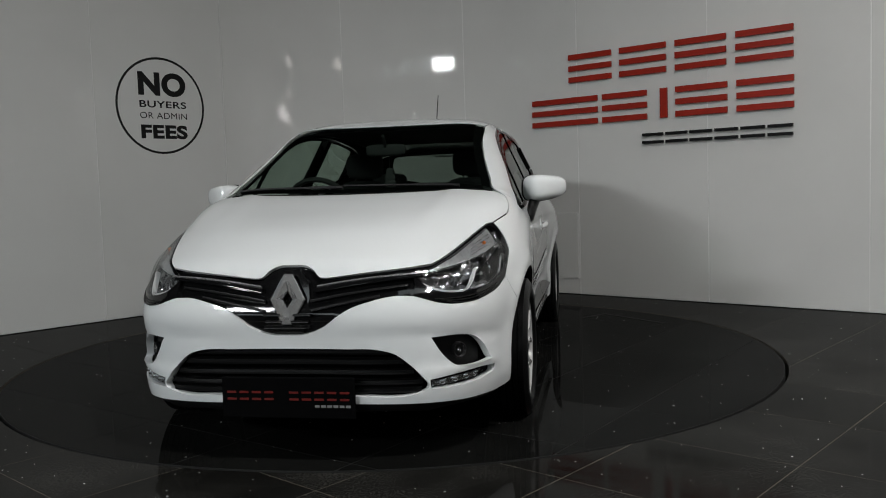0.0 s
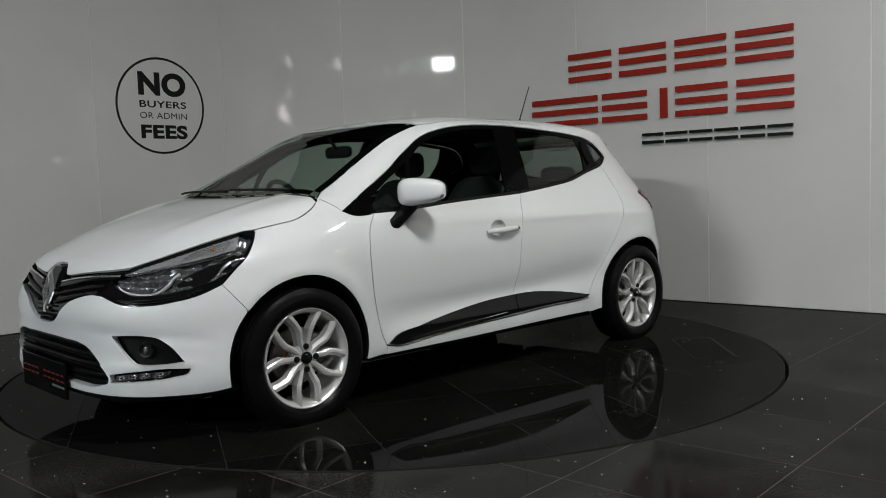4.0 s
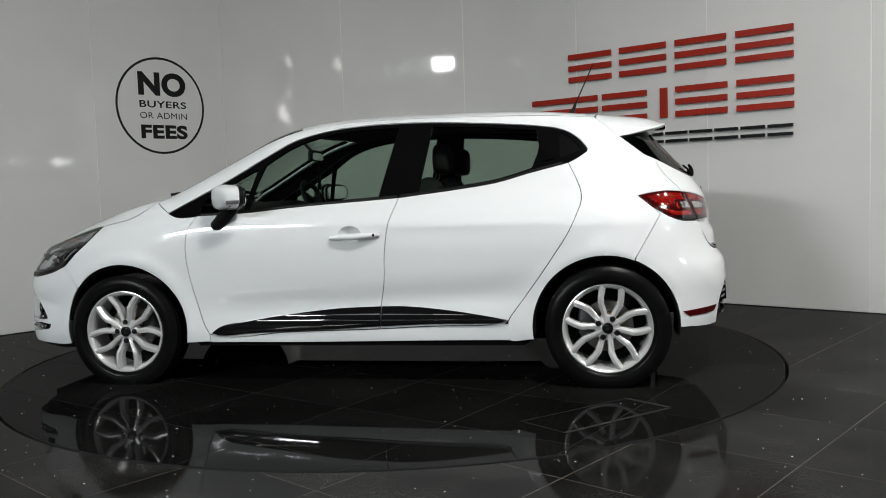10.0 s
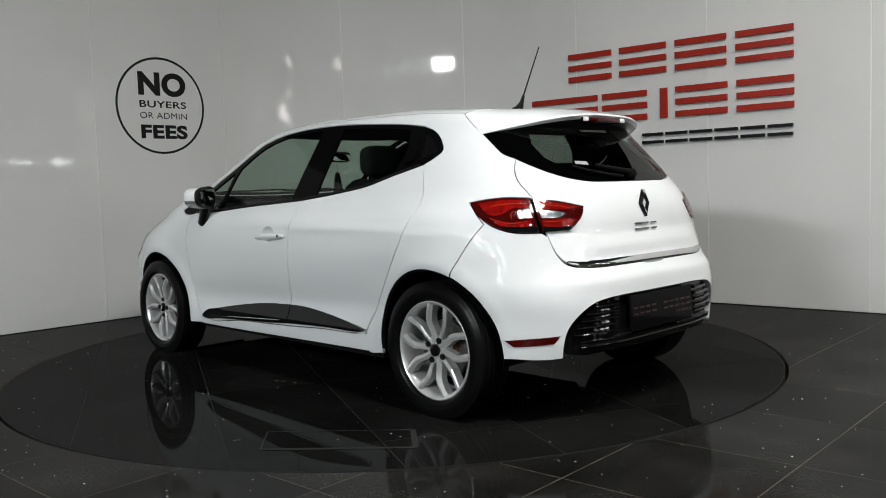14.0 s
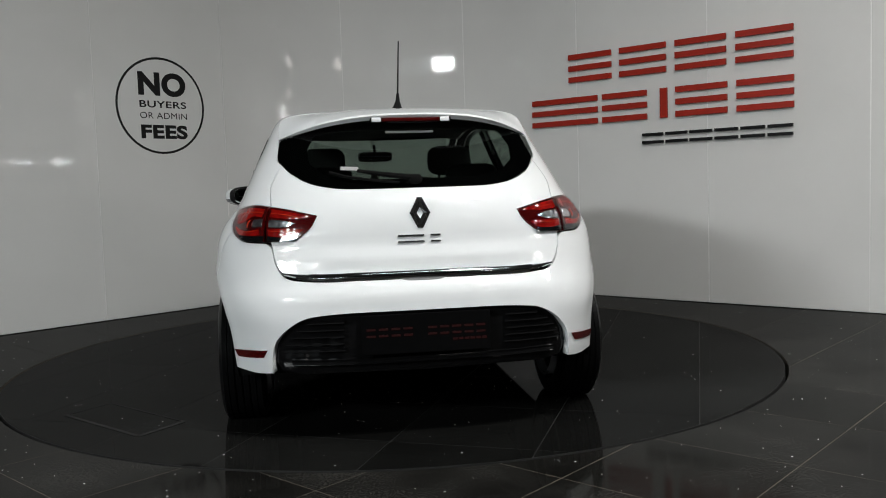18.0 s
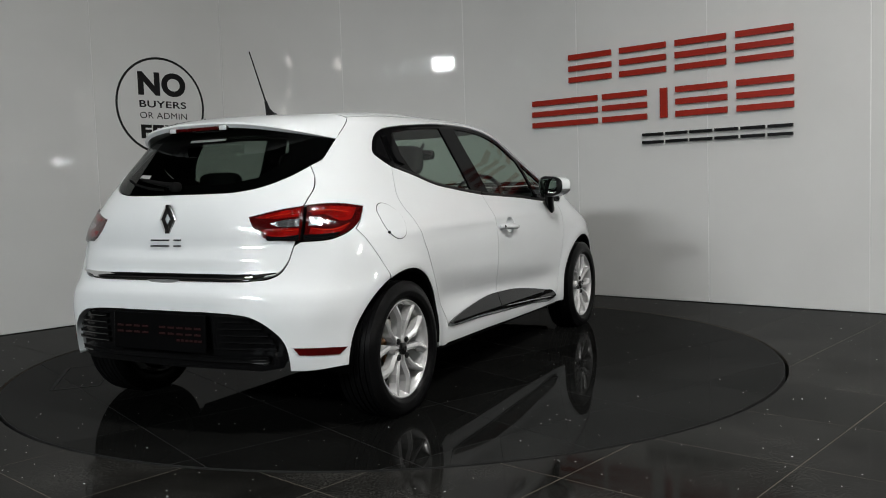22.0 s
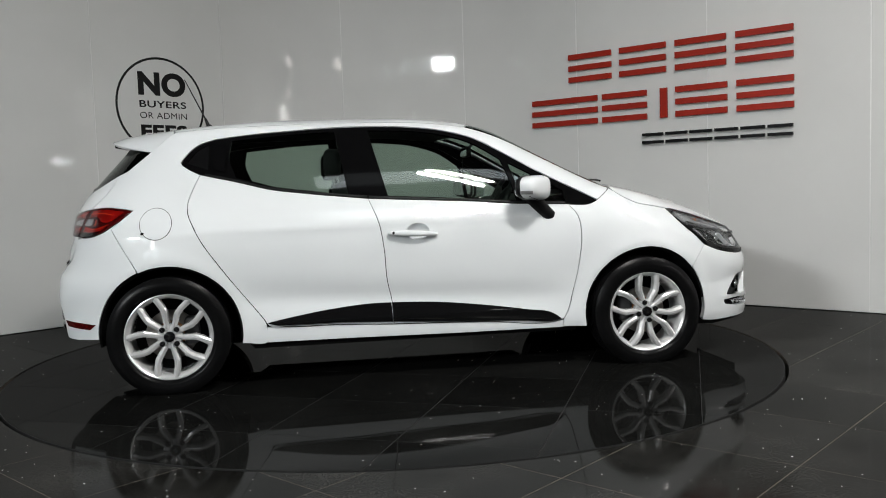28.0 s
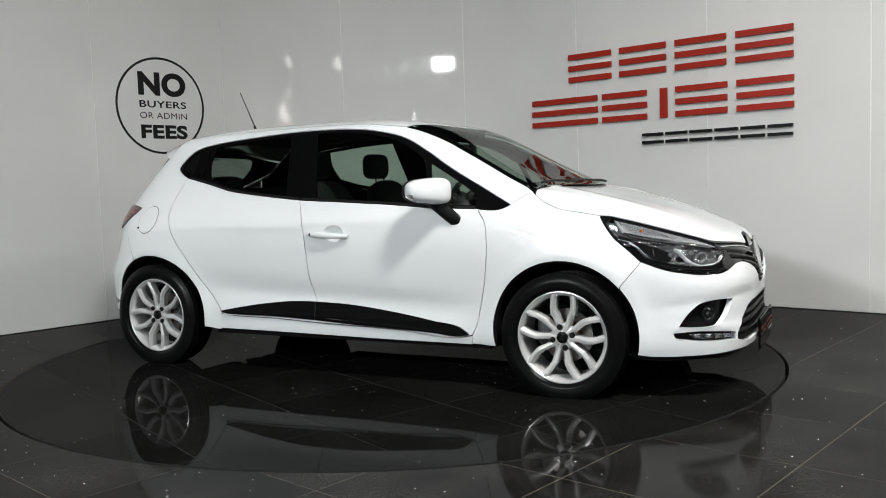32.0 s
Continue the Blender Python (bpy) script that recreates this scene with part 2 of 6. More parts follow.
def floodlight(x, y, z):
    """A box-shaped lamp on a hanger, turned towards the turntable."""
    ob = tagged(new("floodlight"), "box-shaped white floodlight hanging from the ceiling", "light", "floodlights")
    ob.matrix_basis = pose(x, y, z, 0, 0, math.degrees(math.atan2(-y, -x)))
    b = bmesh.new()
    box(b, -0.10, 0.0, -0.26, 0.26, -0.17, 0.17, 0.015)
    part("housing", b, M_STEEL, ob)
    b = bmesh.new()
    box(b, 0.002, 0.012, -0.22, 0.22, -0.14, 0.14, 0.003)
    part("glass", b, M_FLOOD, ob, "glowing white glass")
    b = bmesh.new()
    tube(b, [(-0.05, 0, 0.168), (-0.05, 0, 5.47 - z)], 0.012, 8)
    part("hanger", b, M_STEEL, ob)


for place in FLOODS:
    floodlight(*place)


def rooflight(x, y, turn, length, width, share):
    """A translucent panel let into the roof, with its frame."""
    ob = tagged(new("rooflight"), "translucent white rooflight panel in the dark ceiling", "rooflight", "rooflights")
    ob.matrix_basis = pose(x, y, 5.5, 0, 0, turn)
    hl, hw = length / 2, width / 2
    b = bmesh.new()
    box(b, -hl, hl, -hw, hw, -0.02, -0.002)
    part("panel", b, M_ROOFLIGHT, ob, smooth=False)
    for k in range(2):
        s = 1 - 2 * k
        b = bmesh.new()
        box(b, -hl - 0.05, hl + 0.05, s * (hw + 0.03) - 0.03, s * (hw + 0.03) + 0.03, -0.05, 0.0, 0.005)
        part("frame", b, M_STEEL, ob, smooth=False)
        b = bmesh.new()
        box(b, s * (hl + 0.03) - 0.03, s * (hl + 0.03) + 0.03, -hw, hw, -0.05, 0.0, 0.005)
        part("frame", b, M_STEEL, ob, smooth=False)
    lamp = bpy.data.lights.new("daylight", "AREA")
    lamp.shape, lamp.size, lamp.size_y = "RECTANGLE", length, width
    lamp.energy, lamp.color = ROOFLIGHT_POWER * share, (0.86, 0.97, 1.0)
    lo = new("daylight", lamp)
    lo.parent = ob
    lo.location = (0, 0, -0.03)


for spec in ROOFLIGHTS:
    rooflight(*spec)


# ---- tiles ----
TILE, JOINT = 0.6, 0.004


def tile_outline(u, v, turn, off_u, off_v, keep_out, radius):
    """A square tile, cut by the turntable's edge; None where nothing is left."""
    c, s = math.cos(radians(turn)), math.sin(radians(turn))
    h = JOINT / 2
    x0, x1, y0, y1 = off_u + u * TILE + h, off_u + (u + 1) * TILE - h, off_v + v * TILE + h, off_v + (v + 1) * TILE - h
    corners = [(x0, y0), (x1, y0), (x1, y1), (x0, y1)]
    pts = [(a * c - b * s, a * s + b * c) for a, b in corners]
    far, near = max(math.hypot(*p) for p in pts), min(math.hypot(*p) for p in pts)
    if (keep_out and near > radius + 0.45) or (not keep_out and far < radius):
        return pts
    dense = []
    for (ax, ay), (bx, by) in zip(pts, pts[1:] + pts[:1]):
        dense += [(ax + (bx - ax) * k / 60, ay + (by - ay) * k / 60) for k in range(60)]
    ok = [(math.hypot(*p) > radius) == keep_out for p in dense]
    if all(ok):
        return pts
    if sum(ok) < 6:
        return None
    n = len(dense)
    start = next(i for i in range(n) if ok[i] and not ok[i - 1])
    run = [dense[(start + i) % n] for i in range(n) if ok[(start + i) % n]]
    a0, a1 = math.atan2(run[-1][1], run[-1][0]), math.atan2(run[0][1], run[0][0])
    d = (a1 - a0 + math.pi) % math.tau - math.pi
    m = max(2, int(abs(d) * radius / 0.05))
    curve_pts = [(math.cos(a0 + d * i / m) * radius, math.sin(a0 + d * i / m) * radius) for i in range(m + 1)]
    thin = [p for i, p in enumerate(run) if i % 6 == 0 or any(math.hypot(p[0] - q[0], p[1] - q[1]) < 0.008 for q in pts)]
    return thin + curve_pts


def lay(outlines, mat):
    verts, faces = [], []
    for o in outlines:
        base, n = len(verts), len(o)
        verts += [(x, y, 0.0) for x, y in o] + [(x, y, -0.002) for x, y in o]
        faces.append(tuple(range(base, base + n)))
        faces += [(base + i, base + n + i, base + n + (i + 1) % n, base + (i + 1) % n) for i in range(n)]
    me = bpy.data.meshes.new("tile")
    me.from_pydata(verts, [], faces)
    me.materials.append(mat)
    return me


rest = []
for u in range(-16, 16):
    for v in range(-16, 16):
        o = tile_outline(u, v, 45.0, -0.13, -1.5 + 1.8, True, TABLE_R + 0.019)
        if not o:
            continue
        cx, cy = sum(p[0] for p in o) / len(o), sum(p[1] for p in o) / len(o)
        if -4.2 < cx < 4.6 and -3.6 < cy < 3.6:
            ob = new("floor_tile", lay([o], M_DUSTY))
            ob.parent = floor
        elif math.hypot(cx, cy) < 11:
            rest.append(o)
far_tiles = new("floor_tiles", lay(rest, M_DUSTY))
far_tiles.parent = floor
far_tiles["kind"] = "stuff"
for u in range(-5, 5):
    for v in range(-5, 5):
        o = tile_outline(u, v, 64.5, 0.0, 0.0, False, TABLE_R - 0.004)
        if o:
            ob = new("table_tile", lay([o], M_FLOOR))
            ob.parent = turntable
# the cut lines of a lifting lid in the turntable, two of them chipped wide
for (ax, ay), (bx, by), half in (((-1.53, 1.28), (-1.07, 1.70), 0.010), ((-1.53, 1.28), (-1.34, 1.12), 0.012), ((-1.07, 1.70), (-0.88, 1.54), 0.003), ((-1.34, 1.12), (-0.88, 1.54), 0.003)):
    bm = bmesh.new()
    d = Vector((bx - ax, by - ay)).normalized() * half
    vs = [bm.verts.new((x, y, 0.0013)) for x, y in ((ax - d.y, ay + d.x), (ax + d.y, ay - d.x), (bx + d.y, by - d.x), (bx - d.y, by + d.x))]
    bm.faces.new(vs)
    part("lid_groove", bm, M_GAP, turntable, "black groove of a lifting lid", smooth=False)
# flecks in the stone, their sparkle put into a pale colour
rng = random.Random(7)


def flecks(count, pick):
    verts, faces = [], []
    for _ in range(count):
        x, y = pick()
        r, a = rng.choice((0.0014, 0.0018, 0.0022, 0.003, 0.004)), rng.random() * 6
        base = len(verts)
        verts += [(x + r * math.cos(a + k * 1.257), y + r * math.sin(a + k * 1.257), 0.0011) for k in range(5)]
        faces.append(tuple(range(base, base + 5)))
    me = bpy.data.meshes.new("flecks")
    me.from_pydata(verts, [], faces)
    me.materials.append(M_FLECK)
    return new("flecks", me)


def on_table():
    r, a = (TABLE_R - 0.05) * math.sqrt(rng.random()), rng.random() * math.tau
    return r * math.cos(a), r * math.sin(a)


def off_table():
    while True:
        x, y = rng.uniform(-4, 4), rng.uniform(-3.5, 2.2)
        if math.hypot(x, y) > TABLE_R + 0.05:
            return x, y


for ob, owner in ((flecks(380, on_table), turntable), (flecks(1100, off_table), floor)):
    ob.parent = owner
    ob["kind"] = "stuff"


# ---- what is on the wall ----
def on_wall(s, z, d):
    p, w = wall_point(s)
    return Vector((p.x + w.y * d, p.y - w.x * d, z))


def slab(name, owner, mat, s0, s1, z0, z1, d0, d1, label=""):
    b = bmesh.new()
    strip(b, s0, s1, z0, z1, d0, d1, 0.08)
    return part(name, b, mat, owner, label, smooth=False)


S5 = 3 * PANEL
logo = tagged(new("wall_logo"), "red and black raised bars in three rows on the wall", "wall sign")
logo.matrix_basis = Matrix.Translation(on_wall(S5 + 1.0, 1.3, 0.0))
back_to = logo.matrix_basis.inverted()


def logo_bar(mat, s0, s1, z0, z1):
    b = bmesh.new()
    strip(b, S5 + s0, S5 + s1, z0, z1, 0.008, 0.028, 0.08)
    b.transform(back_to)
    part("bar", b, mat, logo, "raised red bar" if mat is M_RED else "raised black bar", smooth=False)
    b = bmesh.new()
    tube(b, [on_wall(S5 + (s0 + s1) / 2, (z0 + z1) / 2, -0.002), on_wall(S5 + (s0 + s1) / 2, (z0 + z1) / 2, 0.010)], 0.006, 6)
    b.transform(back_to)
    part("stud", b, M_STEEL, logo)


for s0, s1 in ((-0.071, 0.358), (0.44, 0.87), (0.952, 1.383), (1.461, 1.904)):
    for k in range(3):
        logo_bar(M_RED, s0, s1, 1.925 + 0.1 * k, 1.925 + 0.1 * k + 0.048)
for s0, s1 in ((-0.473, 0.215), (0.266, 0.692), (0.952, 1.39), (1.468, 1.908)):
    for k in range(3):
        logo_bar(M_RED, s0, s1, 1.545 + 0.1 * k, 1.545 + 0.1 * k + 0.048)
logo_bar(M_RED, 0.815, 0.878, 1.545, 1.793)
for k in range(6):
    s0 = 0.648 + k * 0.2125
    for z in (1.336, 1.401):
        logo_bar(M_BLACK_SIGN, s0, s0 + 0.190, z, z + 0.024)

# round printed notice
sign = tagged(new("wall_notice"), "round black vinyl notice reading no buyers or admin fees", "wall sign")
SIGN_S, SIGN_Z = -0.621, 1.803
p, w = wall_point(SIGN_S)
sign.matrix_basis = Matrix(((w.x, 0, w.y, p.x), (w.y, 0, -w.x, p.y), (0, 1, 0, SIGN_Z), (0, 0, 0, 1)))
bm = bmesh.new()
rings = []
for r in (0.396, 0.416):
    rings.append([bm.verts.new((r * math.cos(k * math.tau / 96), r * math.sin(k * math.tau / 96), 0.0012)) for k in range(96)])
for k in range(96):
    bm.faces.new((rings[0][k], rings[1][k], rings[1][(k + 1) % 96], rings[0][(k + 1) % 96]))
part("ring", bm, M_VINYL, sign, "thin black ring", smooth=False)


def word(text, u0, u1, z0, z1, bold):
    """A line of lettering fitted to a box on the notice."""
    cu = bpy.data.curves.new("lettering", "FONT")
    cu.body, cu.size, cu.offset, cu.extrude = text, 1.0, bold, 0.0
    cu.space_character = 1.06
    tmp = bpy.data.objects.new("lettering", cu)
    scene.collection.objects.link(tmp)
    bpy.context.view_layer.update()
    me = bpy.data.meshes.new_from_object(tmp.evaluated_get(bpy.context.evaluated_depsgraph_get()))
    bpy.data.objects.remove(tmp)
    co = np.array([v.co[:] for v in me.vertices])
    lo, hi = co.min(0), co.max(0)
    for v in me.vertices:
        v.co = (u0 + (v.co.x - lo[0]) / (hi[0] - lo[0]) * (u1 - u0), z0 + (v.co.y - lo[1]) / (hi[1] - lo[1]) * (z1 - z0), 0.0014)
    # one piece for each letter
    bm = bmesh.new()
    bm.from_mesh(me)
    left_over = set(bm.verts)
    while left_over:
        seed = left_over.pop()
        island, todo = {seed}, [seed]
        while todo:
            for edge in todo.pop().link_edges:
                for v in edge.verts:
                    if v not in island:
                        island.add(v)
                        todo.append(v)
        left_over -= island
        piece = bmesh.new()
        twin = {v: piece.verts.new(v.co) for v in island}
        for face in {f for v in island for f in v.link_faces}:
            piece.faces.new([twin[v] for v in face.verts])
        part("letter", piece, M_VINYL, sign, "black letter of the words " + text.lower(), smooth=False)
    bm.free()


word("NO", -0.208, 0.240, 0.083, 0.288, 0.05)
word("BUYERS", -0.203, 0.238, -0.018, 0.042, 0.02)
word("OR ADMIN", -0.203, 0.240, -0.112, -0.058, 0.0)
word("FEES", -0.200, 0.238, -0.285, -0.164, 0.045)

# access hatch low on the wall
hatch = tagged(new("access_hatch"), "small pale access hatch set low in the wall", "hatch")
hatch.matrix_basis = Matrix.Translation(on_wall(S5 - 0.24, 0.15, 0.0))
hb = hatch.matrix_basis.inverted()
bm = bmesh.new()
strip(bm, S5 - 0.47, S5 - 0.018, 0.148, 0.744, -0.002, 0.010, 0.06)
bm.transform(hb)
part("door", bm, M_WALL, hatch, smooth=False)
for s0, s1, z0, z1 in ((-0.480, -0.472, 0.140, 0.752), (-0.016, -0.008, 0.140, 0.752), (-0.472, -0.016, 0.745, 0.752), (-0.472, -0.016, 0.140, 0.147)):
    bm = bmesh.new()
    strip(bm, S5 + s0, S5 + s1, z0, z1, -0.002, 0.004, 0.06)
    bm.transform(hb)
    part("frame", bm, M_SEAM, hatch, smooth=False)


# ---- the car's skin: level slices, each a rounded plan, with heights and widths from smooth curves ----
def curve(pairs):
    """A smooth curve through (at, value) pairs with no overshoot."""
    a = np.array(sorted(pairs), float)
    x, y = a[:, 0], a[:, 1]
    h, d = np.diff(x), np.diff(y) / np.diff(x)
    m = np.zeros(len(x))
    m[0], m[-1] = d[0], d[-1]
    for i in range(1, len(x) - 1):
        if d[i - 1] * d[i] > 0:
            w1, w2 = 2 * h[i] + h[i - 1], h[i] + 2 * h[i - 1]
            m[i] = (w1 + w2) / (w1 / d[i - 1] + w2 / d[i])

    def at(q):
        q = np.clip(np.asarray(q, float), x[0], x[-1])
        i = np.clip(np.searchsorted(x, q) - 1, 0, len(x) - 2)
        t = (q - x[i]) / h[i]
        return ((1 + 2 * t) * (1 - t) ** 2 * y[i] + t * (1 - t) ** 2 * h[i] * m[i]
                + t * t * (3 - 2 * t) * y[i + 1] + t * t * (t - 1) * h[i] * m[i + 1])
    return at


HALF_WIDTH = curve([(0.14, 0.765), (0.20, 0.795), (0.26, 0.806), (0.32, 0.808), (0.42, 0.808), (0.52, 0.815), (0.62, 0.824), (0.72, 0.829),
                    (0.79, 0.826), (0.86, 0.814), (0.92, 0.788), (0.98, 0.762), (1.06, 0.728), (1.13, 0.697), (1.206, 0.66), (1.27, 0.63),
                    (1.32, 0.607), (1.36, 0.585), (1.385, 0.555), (1.405, 0.51), (1.42, 0.44), (1.433, 0.33), (1.442, 0.20), (1.448, 0.01)])
NOSE = curve([(0.14, 2.05), (0.20, 2.10), (0.28, 2.11), (0.36, 2.10), (0.45, 2.10), (0.53, 2.105), (0.60, 2.09), (0.66, 2.055), (0.71, 2.03),
              (0.745, 2.0), (0.77, 1.955), (0.82, 1.85), (0.86, 1.755), (0.90, 1.62), (0.94, 1.46), (0.97, 1.34), (0.99, 1.25), (1.005, 1.18), (1.06, 1.055),
              (1.12, 0.935), (1.20, 0.785), (1.28, 0.64), (1.343, 0.52), (1.375, 0.44), (1.40, 0.34), (1.42, 0.20), (1.44, -0.02), (1.448, -0.20)])
TAIL = curve([(0.14, -1.86), (0.22, -1.90), (0.36, -1.93), (0.50, -1.937), (0.58, -1.93), (0.64, -1.905), (0.69, -1.885), (0.75, -1.872), (0.90, -1.852), (0.96, -1.832),
              (1.02, -1.795), (1.10, -1.725), (1.20, -1.635), (1.30, -1.54), (1.34, -1.485), (1.37, -1.40), (1.395, -1.22), (1.415, -1.0), (1.432, -0.75),
              (1.442, -0.52), (1.448, -0.30)])
NOSE_LEN = curve([(0.14, 1.15), (0.70, 1.15), (0.86, 1.0), (0.97, 0.80), (1.06, 0.80), (1.34, 0.75), (1.40, 0.55), (1.43, 0.3), (1.448, 0.05)])
TAIL_LEN = curve([(0.14, 0.93), (0.6, 0.93), (0.9, 0.85), (1.2, 0.65), (1.34, 0.55), (1.40, 0.42), (1.43, 0.25), (1.448, 0.04)])
NOSE_POW = curve([(0.14, 4.0), (0.5, 3.9), (0.65, 3.6), (0.72, 3.4), (0.80, 3.1), (0.86, 3.0), (0.90, 3.4), (0.95, 4.8), (1.0, 6.0), (1.30, 6.0),
                  (1.36, 5.0), (1.40, 3.6), (1.448, 2.2)])
TAIL_POW = curve([(0.14, 4.2), (0.5, 4.1), (0.65, 3.6), (0.8, 3.3), (0.95, 3.1), (1.25, 3.0), (1.36, 3.4), (1.41, 3.0), (1.448, 2.2)])


def bell(v, mid, wide):
    return np.exp(-((v - mid) / wide) ** 2)


def swell(x, z):
    """Haunches, arch flares and the scallop of the doors, as a change of half width."""
    d = 0.050 * bell(x, -1.42, 0.45) * bell(z, 0.74, 0.24) + 0.022 * bell(x, 1.30, 0.45) * bell(z, 0.68, 0.25)
    for wx in (1.2945, -1.2945):
        r = np.hypot(x - wx, z - 0.305)
        d = d + 0.012 * bell(r, 0.37, 0.05) + 0.012 * bell(x, wx, 0.5) * bell(z, 0.35, 0.2)
    hollow = 0.43 - 0.05 * x
    d = d - 0.016 * bell(z, hollow, 0.075) * (1 / (1 + np.exp(-(x + 0.86) * 18))) * (1 / (1 + np.exp((x - 0.78) * 14)))
    d = d + 0.006 * bell(z, 0.845 + 0.02 * x, 0.025) * bell(x, -0.5, 1.0)
    return d


def skin(x, y, z):
    """Below one inside the skin, above one outside."""
    w = HALF_WIDTH(z)
    w = w + swell(x, z) * np.clip((1.0 - z) / 0.1, 0, 1)
    nose, ln, tail, lt = NOSE(z), NOSE_LEN(z), TAIL(z), TAIL_LEN(z)
    p = np.where(x > nose - ln, NOSE_POW(z), TAIL_POW(z))
    u = np.where(x > nose - ln, (x - nose + ln) / ln, np.where(x < tail + lt, (tail + lt - x) / lt, 0.0))
    return np.clip(u, 0, None) ** p + (np.abs(y) / w) ** p


def reach(origin, way, near, far, steps=44):
    """Arrays of rays that start inside and leave through the skin: the place on the skin."""
    o, d = np.asarray(origin, float), np.asarray(way, float)
    lo, hi = np.full(len(o), float(near)), np.full(len(o), float(far))
    for _ in range(steps):
        mid = (lo + hi) / 2
        q = o + d * mid[:, None]
        out = skin(q[:, 0], q[:, 1], q[:, 2]) > 1
        hi, lo = np.where(out, mid, hi), np.where(out, lo, mid)
    return o + d * lo[:, None]


def on_side(a):
    """(x, z) to the left side."""
    a = np.asarray(a, float)
    o = np.stack([a[:, 0], a[:, 0] * 0, a[:, 1]], 1)
    return reach(o, np.tile((0.0, 1.0, 0.0), (len(a), 1)), 0, 1.2)


def on_top(a):
    """(x, y) to the top."""
    a = np.asarray(a, float)
    o = np.stack([a[:, 0], a[:, 1], a[:, 0] * 0 + 0.62], 1)
    return reach(o, np.tile((0.0, 0.0, 1.0), (len(a), 1)), 0, 0.84)


def on_front(a):
    """(turn in degrees from straight ahead, z) to the nose."""
    a = np.asarray(a, float)
    r = np.radians(a[:, 0])
    o = np.stack([a[:, 0] * 0 + 0.9, a[:, 0] * 0, a[:, 1]], 1)
    return reach(o, np.stack([np.cos(r), np.sin(r), r * 0], 1), 0, 1.6)


def on_rear(a):
    """(turn in degrees from straight back, z) to the tail."""
    a = np.asarray(a, float)
    r = np.radians(a[:, 0])
    o = np.stack([a[:, 0] * 0 - 0.95, a[:, 0] * 0, a[:, 1]], 1)
    return reach(o, np.stack([-np.cos(r), np.sin(r), r * 0], 1), 0, 1.6)


def on_screen(a):
    """(y, z) to the windscreen."""
    a = np.asarray(a, float)
    o = np.stack([a[:, 0] * 0 - 0.2, a[:, 0], a[:, 1]], 1)
    return reach(o, np.tile((1.0, 0.0, 0.0), (len(a), 1)), 0, 2.5)


def skin_normal(q, e=1e-4):
    g = np.stack([skin(q[:, 0] + e, q[:, 1], q[:, 2]) - skin(q[:, 0] - e, q[:, 1], q[:, 2]),
                  skin(q[:, 0], q[:, 1] + e, q[:, 2]) - skin(q[:, 0], q[:, 1] - e, q[:, 2]),
                  skin(q[:, 0], q[:, 1], q[:, 2] + e) - skin(q[:, 0], q[:, 1], q[:, 2] - e)], 1)
    return g / np.maximum(np.linalg.norm(g, axis=1), 1e-12)[:, None]


# ---- car materials ----
def glass_material(name, tint, gloss=0.06):
    m = bpy.data.materials.new(name)
    m.use_nodes = True
    nt = m.node_tree
    nt.nodes.remove(nt.nodes["Principled BSDF"])
    t, g = nt.nodes.new("ShaderNodeBsdfTransparent"), nt.nodes.new("ShaderNodeBsdfGlossy")
    t.inputs["Color"].default_value = (*tint, 1)
    g.inputs["Roughness"].default_value = 0.015
    f, mix = nt.nodes.new("ShaderNodeLayerWeight"), nt.nodes.new("ShaderNodeMixShader")
    f.inputs["Blend"].default_value = 0.5
    pw, ma = nt.nodes.new("ShaderNodeMath"), nt.nodes.new("ShaderNodeMath")
    pw.operation, ma.operation = "POWER", "MULTIPLY_ADD"
    pw.inputs[1].default_value, ma.inputs[1].default_value, ma.inputs[2].default_value = 5.2, 0.75, gloss
    nt.links.new(f.outputs["Facing"], pw.inputs[0])
    nt.links.new(pw.outputs[0], ma.inputs[0])
    nt.links.new(ma.outputs[0], mix.inputs[0])
    nt.links.new(t.outputs[0], mix.inputs[1])
    nt.links.new(g.outputs[0], mix.inputs[2])
    nt.links.new(mix.outputs[0], nt.nodes["Material Output"].inputs[0])
    return m


M_GLASS = glass_material("tinted_window_glass", (0.58, 0.67, 0.61))
M_GLASS_REAR = glass_material("dark_rear_glass", (0.30, 0.34, 0.315))
M_LENS = glass_material("clear_lens", (0.93, 0.94, 0.95))
M_GLOSS = material("gloss_black", (0.005, 0.005, 0.0053), 0.06, spec=0.2, coat=0.25, grain=0.05, stain=0.05)
M_PLASTIC = material("black_plastic", (0.006, 0.006, 0.0063), 0.4, grain=0.15, grain_scale=300, stain=0.1, bump=0.0002, bump_scale=600, spec=0.2)
M_SURROUND = material("black_window_rubber", (0.003, 0.003, 0.0032), 0.07, grain=0.1, stain=0.1, spec=0.05)
M_LINER = material("dark_liner", (0.004, 0.004, 0.004), 0.9, grain=0.2, stain=0.2, spec=0.12)
M_TYRE = material("tyre_rubber", (0.0042, 0.0042, 0.0044), 0.28, spec=0.09, grain=0.2, grain_scale=120, stain=0.25, stain_scale=8, bump=0.0004, bump_scale=260)
M_ALLOY = material("silver_alloy", (0.66, 0.66, 0.66), 0.27, metal=0.5, coat=0.6, grain=0.03, grain_scale=300, stain=0.06, stain_scale=9)
M_ALLOY_IN = material("dark_barrel", (0.06, 0.06, 0.062), 0.5, metal=0.5, grain=0.1, stain=0.2)
M_CHROME = material("chrome", (0.75, 0.75, 0.76), 0.06, metal=1.0, grain=0.01, stain=0.02)
M_SILVER = material("bright_silver", (0.74, 0.74, 0.75), 0.14, metal=0.8, coat=0.5, grain=0.02, stain=0.04)
